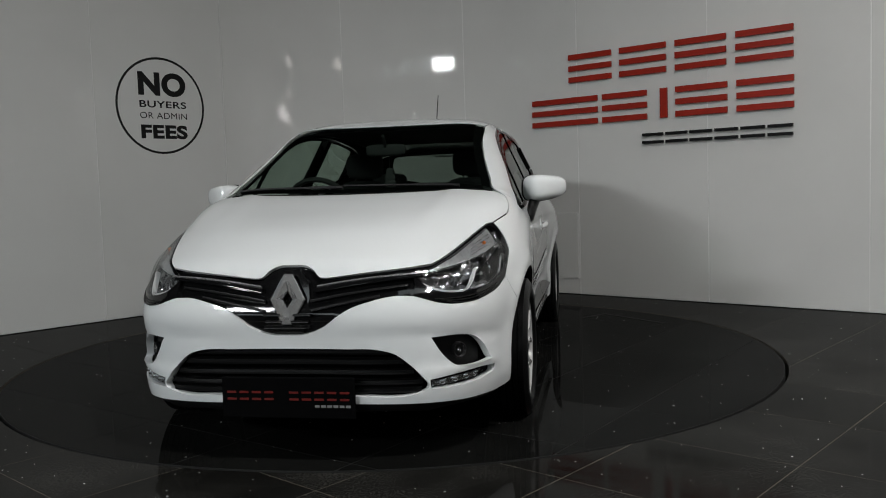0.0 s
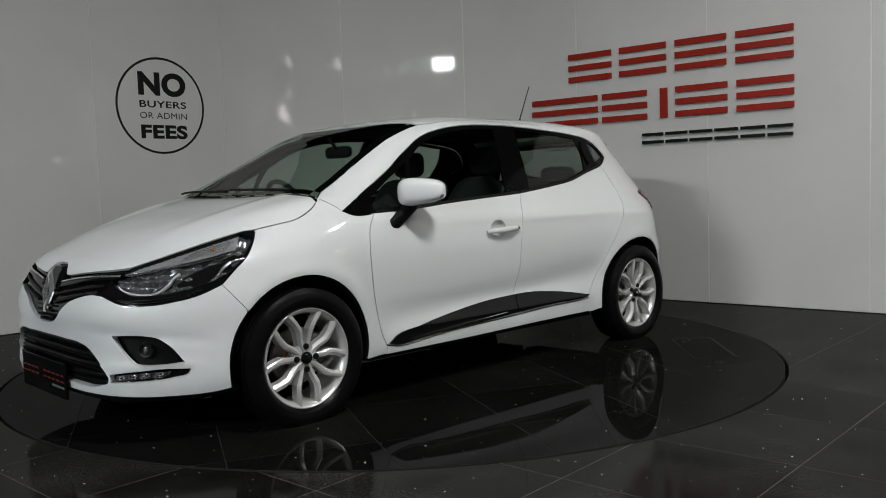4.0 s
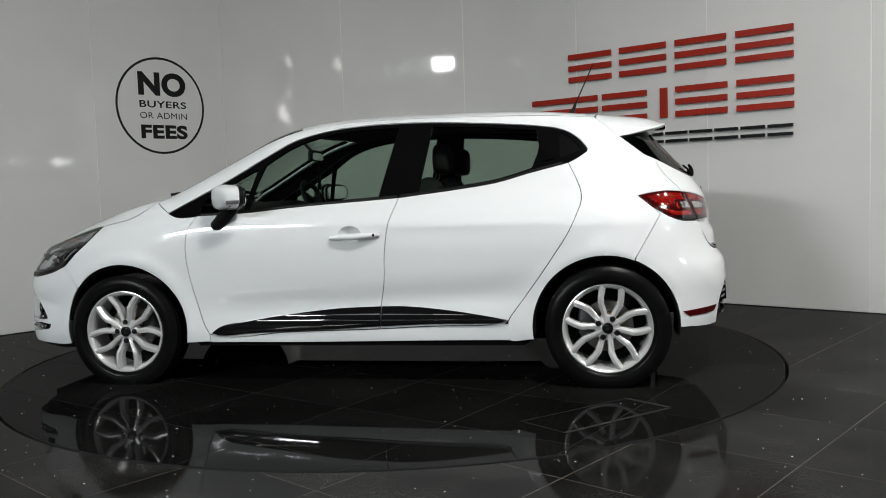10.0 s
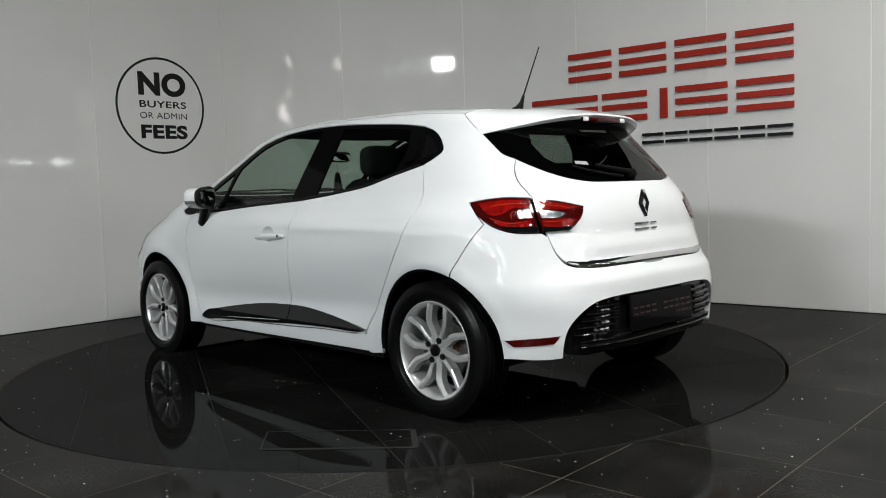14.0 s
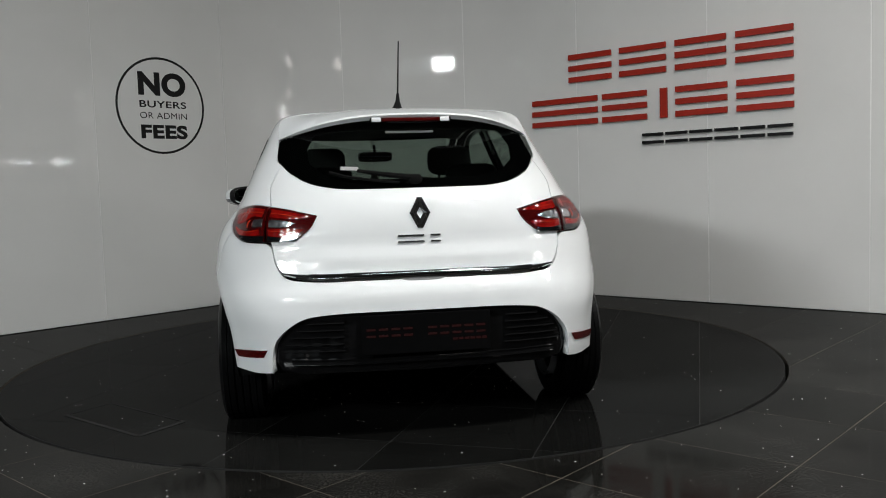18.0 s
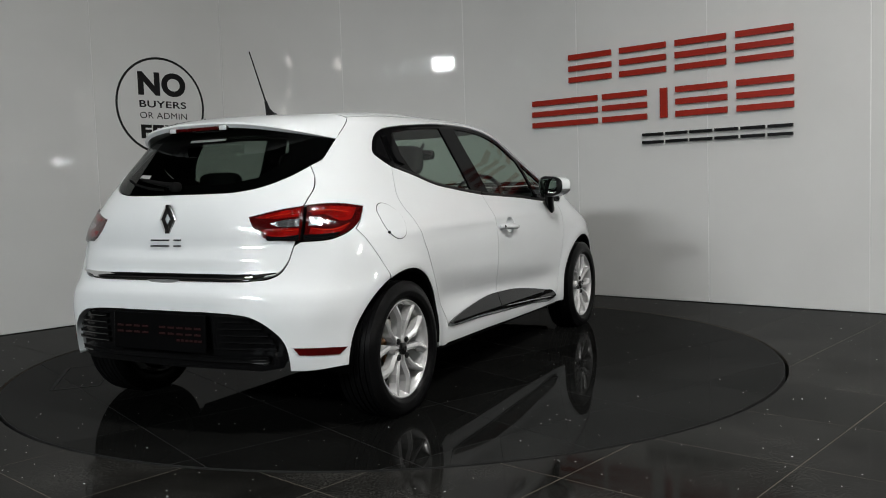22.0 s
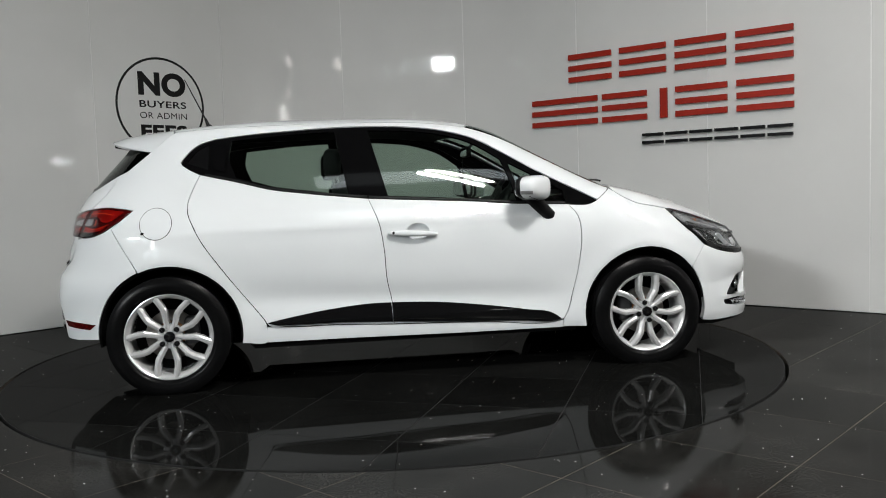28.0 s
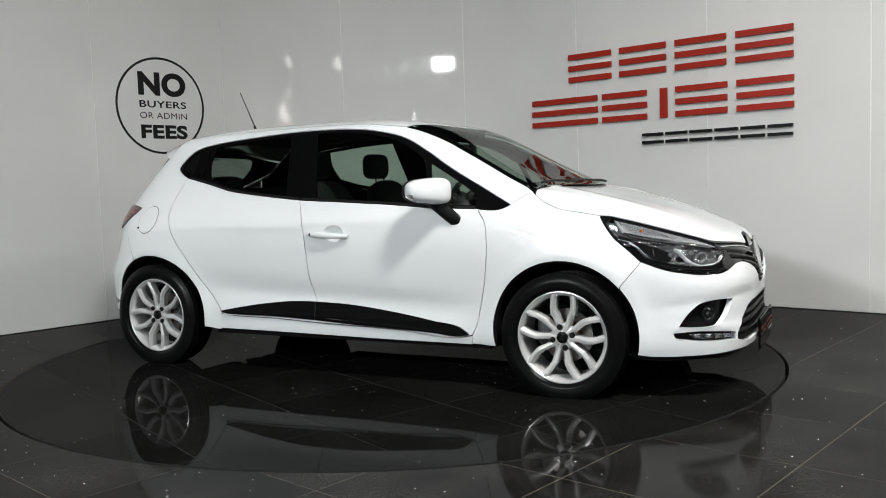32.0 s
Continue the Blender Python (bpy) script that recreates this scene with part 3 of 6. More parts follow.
M_INDICATOR = material("clear_ribbed_silver", (0.50, 0.50, 0.505), 0.2, metal=0.5, coat=0.8, grain=0.12, grain_scale=90, stain=0.1, stain_scale=20)
M_BOWL = material("lamp_reflector", (0.26, 0.26, 0.265), 0.16, metal=0.8, grain=0.15, stain=0.1)
M_SATIN = material("satin_reflector", (0.75, 0.75, 0.76), 0.22, metal=1.0, grain=0.05, stain=0.05)
M_DARKCHROME = material("smoked_reflector", (0.22, 0.22, 0.23), 0.18, metal=0.9, grain=0.1, stain=0.1)
M_REDLENS = material("red_lens", (0.22, 0.004, 0.003), 0.1, coat=0.4, spec=0.3, grain=0.35, grain_scale=30, stain=0.3, stain_scale=14)
M_DARKRED = material("dark_red_lens", (0.05, 0.002, 0.002), 0.1, coat=0.4, spec=0.3, grain=0.2, grain_scale=60, stain=0.2, stain_scale=12)
M_GUIDE = material("white_light_guide", (0.80, 0.80, 0.80), 0.15, coat=1.0, grain=0.02, stain=0.03)
M_EMBER = material("painted_red_highlight", (0.62, 0.045, 0.014), 0.12, coat=0.8, grain=0.2, grain_scale=60, stain=0.15, stain_scale=20)
M_ORANGE = material("amber_bulb", (0.5, 0.13, 0.02), 0.2, grain=0.1, stain=0.1)
M_SEAT = material("dark_cloth", (0.018, 0.018, 0.019), 0.9, grain=0.25, grain_scale=150, stain=0.15, bump=0.0006, bump_scale=400)
M_TRIM_GREY = material("grey_headliner", (0.07, 0.07, 0.068), 0.9, grain=0.06, stain=0.06)
M_DASH = material("dark_dashboard", (0.012, 0.012, 0.0125), 0.6, grain=0.2, stain=0.1)
M_DISC = material("brake_disc", (0.30, 0.28, 0.26), 0.35, metal=0.9, grain=0.1, stain=0.3, stain_scale=12)
M_RUST = material("rusty_hub", (0.20, 0.09, 0.035), 0.7, metal=0.3, grain=0.3, stain=0.4, stain_scale=20)
M_PLATE_RED = material("red_print", (0.11, 0.006, 0.004), 0.4, grain=0.05, stain=0.05)
# rear plate print: the dark reflection over it is put into the colour
M_PLATE_DIM = material("red_print_under_reflection", (0.022, 0.004, 0.004), 0.3, grain=0.05, stain=0.05)
M_PLATE_GREY = material("grey_print", (0.2, 0.2, 0.2), 0.4, grain=0.05, stain=0.05)
M_MIRROR = material("mirror_glass", (0.85, 0.85, 0.87), 0.01, metal=1.0)
M_STICKER = material("white_sticker", (0.3, 0.3, 0.3), 0.5, grain=0.05, stain=0.05)

AERIAL_X = -1.13
AERIAL_TIP = (-1.257, 0.0, 1.711)


# ---- panels cut from the skin ----
from mathutils.geometry import delaunay_2d_cdt

DEG = 0.02          # how long a degree counts on the nose and the tail, in metres
WAYS = {"side": (on_side, 1.0), "top": (on_top, 1.0), "front": (on_front, DEG), "rear": (on_rear, DEG)}


def sweep(pts, step=0.012, scale=1.0):
    """A smooth open line through points, in even short steps."""
    p = np.array(pts, float) * np.array((scale, 1.0))
    if len(p) > 2:
        q = np.vstack([2 * p[0] - p[1], p, 2 * p[-1] - p[-2]])
        out = []
        for i in range(1, len(q) - 2):
            n = max(2, int(np.linalg.norm(q[i + 1] - q[i]) / (step / 4)))
            t = np.linspace(0, 1, n, endpoint=False)[:, None]
            d1, d0, d2 = [max(np.linalg.norm(q[i + a + 1] - q[i + a]), 1e-6) for a in (0, -1, 1)]
            m0 = ((q[i + 1] - q[i]) / d1 * d0 + (q[i] - q[i - 1]) / d0 * d1) / (d0 + d1) * d1
            m1 = ((q[i + 2] - q[i + 1]) / d2 * d1 + (q[i + 1] - q[i]) / d1 * d2) / (d1 + d2) * d1
            out.append((1 + 2 * t) * (1 - t) ** 2 * q[i] + t * (1 - t) ** 2 * m0 + t * t * (3 - 2 * t) * q[i + 1] + t * t * (t - 1) * m1)
        p = np.vstack(out + [p[-1:]])
    run = np.concatenate([[0], np.cumsum(np.linalg.norm(np.diff(p, axis=0), axis=1))])
    n = max(2, int(round(run[-1] / step)) + 1)
    s = np.linspace(0, run[-1], n)
    return np.stack([np.interp(s, run, p[:, k]) for k in (0, 1)], 1) / np.array((scale, 1.0))


def loop(*pieces, scale=1.0, step=0.012):
    """A closed outline from smooth pieces that meet in corners."""
    out = []
    for i, piece in enumerate(pieces):
        nxt = pieces[(i + 1) % len(pieces)][0]
        out.append(sweep(piece, step, scale)[:-1] if len(piece) > 1 else np.array(piece, float))
        end = np.array(piece[-1], float)
        if np.linalg.norm((np.array(nxt) - end) * (scale, 1)) > 1e-6:
            out.append(sweep([piece[-1], nxt], step, scale)[:-1] if len(piece) > 1 else sweep([piece[-1], nxt], step, scale)[1:-1])
    return np.vstack([o for o in out if len(o)])


def mirrored(half):
    """A closed outline from its left half, which runs from the middle line to the middle line."""
    return [(a, b) for a, b in half] + [(-a, b) for a, b in half[::-1] if abs(a) > 1e-6]


def mirrored_top(half):
    """The same for outlines of (x, y)."""
    return [(a, b) for a, b in half] + [(a, -b) for a, b in half[::-1] if abs(b) > 1e-6]


def arc(cx, cz, r, a0, a1, n=14):
    return [(cx + r * math.cos(radians(a0 + (a1 - a0) * i / n)), cz + r * math.sin(radians(a0 + (a1 - a0) * i / n))) for i in range(n + 1)]


def inside(p, rings):
    odd = np.zeros(len(p), bool)
    for r in rings:
        a, b = r, np.roll(r, -1, 0)
        for (ax, ay), (bx, by) in zip(a, b):
            if ay == by:
                continue
            cross = ((ay > p[:, 1]) != (by > p[:, 1])) & (p[:, 0] < (bx - ax) * (p[:, 1] - ay) / (by - ay) + ax)
            odd ^= cross
    return odd


def panel(name, parent, mat, outline, way, holes=(), grid=0.028, lift=0.0, depth=0.014, flip=False, label="", shape=None):
    """A sheet of the car's skin inside an outline, with its edges folded inwards."""
    to_skin, k = WAYS[way]
    rings = [np.array(o, float) * (k, 1.0) for o in (outline, *holes)]
    allp = np.vstack(rings)
    lo, hi = allp.min(0), allp.max(0)
    gx, gy = np.meshgrid(np.arange(lo[0] + grid / 2, hi[0], grid), np.arange(lo[1] + grid / 2, hi[1], grid))
    g = np.stack([gx.ravel() + 0.11 * grid, gy.ravel()], 1)
    g = g[inside(g, rings)] if len(g) else g
    if len(g):
        near = np.array([np.min(np.sum((allp - q) ** 2, 1)) for q in g])
        g = g[near > (0.42 * grid) ** 2]
    v2 = np.vstack([allp, g]) if len(g) else allp
    edges, base = [], 0
    for r in rings:
        edges += [(base + i, base + (i + 1) % len(r)) for i in range(len(r))]
        base += len(r)
    vs, _, fs, *_ = delaunay_2d_cdt([Vector(q) for q in v2], edges, [], 0, 1e-7)
    vs = np.array([tuple(q) for q in vs])
    fs = [tuple(f) for f in fs]
    mid = np.array([vs[list(f)].mean(0) for f in fs])
    keep = inside(mid, rings)
    fs = [f for f, ok in zip(fs, keep) if ok]
    p3 = to_skin(vs / (k, 1.0))
    n3 = skin_normal(p3)
    push = np.full(len(p3), lift) if shape is None else lift + shape(vs / (k, 1.0))
    p3 = p3 + n3 * push[:, None]
    seen = {}
    for f in fs:
        for i in range(3):
            e = (f[i], f[(i + 1) % 3])
            key = tuple(sorted(e))
            seen[key] = None if key in seen else e
    rim = [e for e in seen.values() if e]
    used = sorted({i for e in rim for i in e})
    top = {v: len(p3) + j for j, v in enumerate(used)}
    low = {v: len(p3) + len(used) + j for j, v in enumerate(used)}
    pts = np.vstack([p3, p3[used], p3[used] - n3[used] * depth]) if used and depth else p3
    faces = list(fs)
    if depth:
        faces += [(top[a], top[b], low[b], low[a]) for a, b in rim]
    if flip:
        pts = pts * (1, -1, 1)
        n3 = n3 * (1, -1, 1)
    me = bpy.data.meshes.new(name)
    me.from_pydata([tuple(q) for q in pts], [], faces)
    for p in me.polygons:
        p.use_smooth = True
    if shape is None:
        nn = np.zeros((len(pts), 3))
        nn[:len(p3)] = n3
        # turn faces outwards so that the given normals suit them
        fn = np.array([p.normal[:] for p in me.polygons])
        fv = np.array([p.vertices[0] for p in me.polygons])
        for i, p in enumerate(me.polygons):
            if fv[i] < len(p3) and fn[i] @ nn[fv[i]] < 0:
                p.flip()
        me.update()
        me.normals_split_custom_set_from_vertices([tuple(q) for q in nn])
    me.materials.append(mat)
    ob = new(name, me)
    ob.parent = parent
    if label:
        ob["label"] = label
    return ob


def on(way, a, b, lift=0.0):
    """One point on the skin and the way out of it."""
    p = WAYS[way][0](np.array([(a, b)]))
    n = skin_normal(p)
    return Vector(p[0] + n[0] * lift), Vector(n[0])


def turn_of(p, front=True):
    """The nose or tail turn of places on the skin."""
    return np.degrees(np.arctan2(p[:, 1], p[:, 0] - 0.9 if front else -(p[:, 0] + 0.95)))


def as_turn(pts, front=True):
    """(x, z) of the side as (turn, z) of the nose or the tail."""
    p = on_side(np.array(pts, float))
    return [(float(a), float(z)) for a, z in zip(turn_of(p, front), p[:, 2])]


def ribbon(bm, way, pts, wide, lift, thick, step=0.012):
    """A raised strip along a line on the skin; wide may be a function of the share of the length."""
    f, k = WAYS[way]
    q = sweep(pts, step, k)
    p3 = f(q)
    n3 = skin_normal(p3)
    t3 = np.gradient(p3, axis=0)
    t3 /= np.maximum(np.linalg.norm(t3, axis=1), 1e-9)[:, None]
    s3 = np.cross(n3, t3)
    rows = []
    for i in range(len(q)):
        w = wide(i / (len(q) - 1)) if callable(wide) else wide
        w *= 0.5
        rows.append([bm.verts.new(p3[i] + s3[i] * a + n3[i] * b) for a, b in ((-w, lift - thick), (-w, lift * 0.6), (-w * 0.5, lift), (w * 0.5, lift), (w, lift * 0.6), (w, lift - thick))])
    for r0, r1 in zip(rows, rows[1:]):
        for j in range(5):
            bm.faces.new((r0[j], r0[j + 1], r1[j + 1], r1[j]))
    bm.faces.new(rows[0])
    bm.faces.new(rows[-1][::-1])


def blob(bm, centre, size, power=0.6, nu=20, nv=12, clip_x=None, taper=None):
    """A soft box: a sphere pushed towards a cuboid. clip_x flattens its back at that share of its length."""
    rows = []
    for i in range(nv + 1):
        v = -math.pi / 2 + math.pi * i / nv
        row = []
        for j in range(nu):
            u = math.tau * j / nu
            sp = lambda w: math.copysign(abs(w) ** power, w)
            x, y, z = sp(math.cos(v)) * sp(math.cos(u)), sp(math.cos(v)) * sp(math.sin(u)), sp(math.sin(v))
            if clip_x is not None:
                x = max(x, clip_x)
            if taper:
                x, y, z = taper(x, y, z)
            row.append(bm.verts.new((centre[0] + x * size[0], centre[1] + y * size[1], centre[2] + z * size[2])))
        rows.append(row)
    for r0, r1 in zip(rows, rows[1:]):
        for j in range(nu):
            bm.faces.new((r0[j], r0[(j + 1) % nu], r1[(j + 1) % nu], r1[j]))


# ---- the car ----
car = tagged(new("car"), "white five-door hatchback with silver alloy wheels on the turntable", "car")

ARCH_F = (1.2945, 0.298, 0.357)
ARCH_R = (-1.287, 0.300, 0.362)
CORNER_A = (1.664, 0.648)                       # fender, bumper and headlight meet
ARCH_CUT = (1.568, 0.527)
SCREEN_EDGE = [(1.12, 0.988), (0.972, 1.06), (0.85, 1.125), (0.70, 1.205), (0.526, 1.292), (0.42, 1.332), (0.33, 1.358)]
ROOF_EDGE = [(0.33, 1.358), (0.10, 1.384), (-0.20, 1.394), (-0.60, 1.390), (-1.0, 1.377), (-1.25, 1.360)]
GATE_EDGE = [(-1.25, 1.360), (-1.32, 1.302), (-1.391, 1.246), (-1.50, 1.158)]
GATE_SEAM = [(42.2, 1.134), (43.0, 1.085), (42.4, 1.035), (40.6, 0.995), (39.2, 0.962)]
TAIL_TOP = [(39.2, 0.962), (45.5, 0.968), (51.0, 0.962), (56.0, 0.950)]
TAIL_LOW = [(56.0, 0.950), (53.5, 0.893), (50.0, 0.850), (46.0, 0.824), (38.0, 0.814)]
DOOR_R_EDGE = [(-0.815, 0.360), (-0.928, 0.511), (-1.03, 0.656), (-1.116, 0.790), (-1.152, 0.867), (-1.176, 0.929), (-1.176, 0.980), (-1.156, 1.038), (-1.115, 1.125)]
GLASS_REAR = [(-1.115, 1.125), (-1.18, 1.160), (-1.212, 1.188), (-1.19, 1.226), (-1.12, 1.284), (-1.04, 1.312)]
GLASS_TOP = [(-1.04, 1.312), (-0.91, 1.329), (-0.65, 1.351), (-0.42, 1.366), (-0.20, 1.370), (-0.01, 1.363), (0.19, 1.338), (0.365, 1.291), (0.50, 1.220), (0.675, 1.115), (0.90, 0.995), (1.03, 0.925)]
BELT = [(1.03, 0.925), (0.985, 0.908), (0.868, 0.908), (0.573, 0.919), (0.348, 0.938), (0.056, 0.956), (-0.262, 0.976), (-0.553, 1.008), (-0.762, 1.038), (-0.93, 1.082), (-1.115, 1.125)]
DOOR_F_EDGE = [(0.858, 0.905), (0.901, 0.846), (0.917, 0.745), (0.905, 0.598), (0.867, 0.417), (0.838, 0.315), (0.815, 0.272)]
SPLIT = [(-0.243, 0.973), (-0.195, 0.842), (-0.173, 0.705), (-0.161, 0.536), (-0.136, 0.410), (-0.132, 0.296)]
HOOD_LINE = [(1.455, 0.863), (1.36, 0.881), (1.27, 0.899), (1.205, 0.928), (1.155, 0.960), (1.12, 0.988)]


def to_side(pts):
    """(turn, z) of the tail as (x, z) of the side."""
    p = on_rear(np.array(pts, float))
    return [(float(a), float(z)) for a, z in zip(p[:, 0], p[:, 2])]


GAP = 0.0021


def shrink(outline, scale=1.0, by=GAP):
    """Pull an outline in by half a panel gap."""
    p = np.array(outline, float) * (scale, 1.0)
    a, b = np.roll(p, 1, 0), np.roll(p, -1, 0)
    t = b - a
    t /= np.maximum(np.linalg.norm(t, axis=1), 1e-9)[:, None]
    area = np.sum(p[:, 0] * b[:, 1] - b[:, 0] * p[:, 1])
    n = np.stack([-t[:, 1], t[:, 0]], 1) * (1 if area > 0 else -1)
    return (p + n * by) / (scale, 1.0)


fender_line = loop(arc(*ARCH_F, 192, 40), [ARCH_CUT, CORNER_A], [CORNER_A, (1.605, 0.705), (1.535, 0.765), (1.478, 0.832), (1.455, 0.863)], HOOD_LINE,
                   [(1.12, 0.988), (1.03, 0.927)], [(1.03, 0.925), (0.985, 0.906), (0.858, 0.904)], DOOR_F_EDGE, [(0.812, 0.228), (0.935, 0.224)])
quarter_line = loop(SCREEN_EDGE, ROOF_EDGE, GATE_EDGE, to_side(GATE_SEAM), to_side(TAIL_TOP), to_side(TAIL_LOW[:2]) + [(-1.56, 0.858)],
                    [(-1.56, 0.858), (-1.432, 0.645)], arc(ARCH_R[0], ARCH_R[1], ARCH_R[2], 113, -10), [(-0.925, 0.240), (-0.80, 0.238), (-0.80, 0.33)],
                    DOOR_R_EDGE, GLASS_REAR, GLASS_TOP)
front_door_line = loop(DOOR_F_EDGE[::-1], BELT[2:6] + [SPLIT[0]], SPLIT, [SPLIT[-1], (0.37, 0.281), (0.77, 0.262), (0.815, 0.272)])
rear_door_line = loop(SPLIT[::-1], [SPLIT[0], (-0.553, 1.008), (-0.762, 1.038), (-0.93, 1.082), (-1.115, 1.125)], DOOR_R_EDGE[::-1],
                      [(-0.815, 0.360), (-0.79, 0.322), (-0.70, 0.314), (-0.45, 0.31), (-0.132, 0.296)])
sill_line = loop([(0.812, 0.226), (0.30, 0.226), (-0.35, 0.233), (-0.80, 0.236)], [(-0.80, 0.236), (-0.80, 0.318)],
                 [(-0.80, 0.318), (-0.70, 0.310), (-0.45, 0.306), (-0.132, 0.292), (0.37, 0.277), (0.77, 0.258), (0.812, 0.266)])
glass_line = loop(GLASS_TOP[::-1], GLASS_REAR[::-1], BELT[::-1])
PANE_F = loop([(0.572, 0.940), (0.545, 1.05), (0.505, 1.172)], [(0.505, 1.172), (0.36, 1.262), (0.19, 1.316), (-0.02, 1.342), (-0.222, 1.349)], [(-0.222, 1.349), (-0.135, 0.985)],
              [(-0.135, 0.985), (0.056, 0.972), (0.348, 0.954), (0.572, 0.938)])
PANE_TRI = loop([(0.845, 0.925), (0.835, 0.985)], [(0.835, 0.985), (0.66, 1.088), (0.545, 1.152)], [(0.545, 1.152), (0.60, 0.937)])
PANE_R = loop([(-0.345, 0.998), (-0.405, 1.346)], [(-0.405, 1.346), (-0.65, 1.332), (-0.95, 1.304)], [(-0.95, 1.304), (-0.965, 1.21), (-0.93, 1.106)],
              [(-0.93, 1.106), (-0.76, 1.058), (-0.55, 1.026), (-0.345, 0.998)])
PANE_Q = loop([(-1.075, 1.155), (-1.068, 1.288)], [(-1.068, 1.288), (-1.12, 1.262), (-1.186, 1.192)], [(-1.186, 1.192), (-1.075, 1.152)])
TRIM_TOP_F = [(0.80, 0.276), (0.762, 0.303), (0.590, 0.337), (0.364, 0.372), (0.072, 0.404), (-0.136, 0.412)]
TRIM_F = loop(TRIM_TOP_F, [(-0.136, 0.412), (-0.132, 0.310)], [(-0.132, 0.310), (0.076, 0.298), (0.368, 0.286), (0.592, 0.275), (0.755, 0.266), (0.80, 0.276)])
TRIM_R = loop([(-0.143, 0.412), (-0.24, 0.412), (-0.449, 0.395), (-0.702, 0.358), (-0.80, 0.340)], [(-0.80, 0.340), (-0.76, 0.327), (-0.70, 0.324), (-0.447, 0.322), (-0.139, 0.310)], [(-0.139, 0.310), (-0.143, 0.412)])


def car_side(s):
    flip = s < 0
    fender = panel("front_fender", car, M_WHITE, shrink(fender_line), "side", flip=flip)
    quarter = panel("rear_quarter", car, M_WHITE, shrink(quarter_line), "side", flip=flip)
    panel("pillar_trim", quarter, M_LINER, shrink(quarter_line, by=0.006), "side", lift=-0.022, depth=0, flip=flip, grid=0.06, label="dark inner pillar lining")
    bowl = [(0.012 + 0.062 * math.cos(a), 0.790 + 0.046 * math.sin(a)) for a in np.linspace(0, math.tau, 28, endpoint=False)]
    door = panel("front_door", car, M_WHITE, shrink(front_door_line), "side", holes=[bowl], flip=flip)
    rear = panel("rear_door", car, M_WHITE, shrink(rear_door_line), "side", flip=flip)
    panel("sill", car, M_WHITE, sill_line, "side", flip=flip)
    panel("window_surround", car, M_SURROUND, shrink(glass_line, by=0.001), "side", holes=[PANE_F, PANE_TRI, PANE_R, PANE_Q], lift=-0.004, depth=0.012, flip=flip, label="black window surround and pillars")
    panel("window", door, M_GLASS, PANE_F, "side", lift=-0.009, depth=0, flip=flip, grid=0.05, label="tinted front door window")
    panel("window", door, M_GLASS, PANE_TRI, "side", lift=-0.009, depth=0, flip=flip, grid=0.05, label="small triangular window")
    panel("window", rear, M_GLASS, PANE_R, "side", lift=-0.009, depth=0, flip=flip, grid=0.05, label="tinted rear door window")
    panel("window", quarter, M_GLOSS, PANE_Q, "side", lift=-0.009, depth=0, flip=flip, grid=0.05, label="small dark quarter window")
    for owner, line, name in ((door, TRIM_F, "door_trim"), (rear, TRIM_R, "door_trim")):
        panel(name, owner, M_GLOSS, line, "side", lift=0.010, depth=0.012, flip=flip, grid=0.014, label="gloss black lower door trim",
              shape=lambda q: 0.007 * bell(q[:, 1], 0.335, 0.016))
    for owner, pts in ((door, [(0.70, 0.280), (0.36, 0.302), (0.07, 0.316), (-0.128, 0.328)]), (rear, [(-0.146, 0.328), (-0.45, 0.338), (-0.66, 0.337)])):
        b = bmesh.new()
        ribbon(b, "side", pts, 0.007, 0.014, 0.006)
        if flip:
            bmesh.ops.scale(b, vec=(1, -1, 1), verts=b.verts)
        part("trim_strip", b, M_CHROME, owner, "thin bright strip along the trim")
    # waist seal
    b = bmesh.new()
    ribbon(b, "side", [(0.84, 0.914), (0.573, 0.926), (0.348, 0.945), (0.056, 0.962), (-0.235, 0.980)], 0.014, 0.005, 0.01)
    if flip:
        bmesh.ops.scale(b, vec=(1, -1, 1), verts=b.verts)
    part("window_seal", b, M_PLASTIC, door)
    b = bmesh.new()
    ribbon(b, "side", [(-0.25, 0.982), (-0.553, 1.014), (-0.762, 1.044), (-0.93, 1.087), (-1.09, 1.125)], 0.014, 0.005, 0.01)
    if flip:
        bmesh.ops.scale(b, vec=(1, -1, 1), verts=b.verts)
    part("window_seal", b, M_PLASTIC, rear)
    # rear door pull hidden in the pillar
    panel("pillar_handle", rear, M_SURROUND, loop([(-0.99, 1.135), (-0.985, 1.255), (-1.0, 1.285)], [(-1.0, 1.285), (-1.045, 1.28)], [(-1.045, 1.28), (-1.055, 1.20), (-1.045, 1.15)]), "side", lift=0.006, depth=0.014, flip=flip, grid=0.03, label="black pull handle in the window pillar")
    # arch lips
    for owner, (cx, cz, r), a0, a1 in ((fender, ARCH_F, 190, 8), (quarter, ARCH_R, 188, -6)):
        b = bmesh.new()
        pts = np.array(arc(cx, cz, r, a0, a1, 40))
        p = on_side(pts)
        inner = on_side(np.array(arc(cx, cz, r - 0.010, a0, a1, 40)))
        rows = [[b.verts.new((q[0], q[1] - 0.001, q[2])), b.verts.new((w[0], w[1] - 0.010, w[2])), b.verts.new((w[0], w[1] - 0.09, w[2])), b.verts.new((w[0], 0.56, w[2]))] for q, w in zip(p, inner)]
        for r0, r1 in zip(rows, rows[1:]):
            for j in range(3):
                b.faces.new((r0[j], r0[j + 1], r1[j + 1], r1[j]))
        if flip:
            bmesh.ops.scale(b, vec=(1, -1, 1), verts=b.verts)
        part("arch_liner", b, M_LINER, owner, "black wheel arch liner")
    # door handle with its bowl
    b = bmesh.new()
    pts, rad = [], []
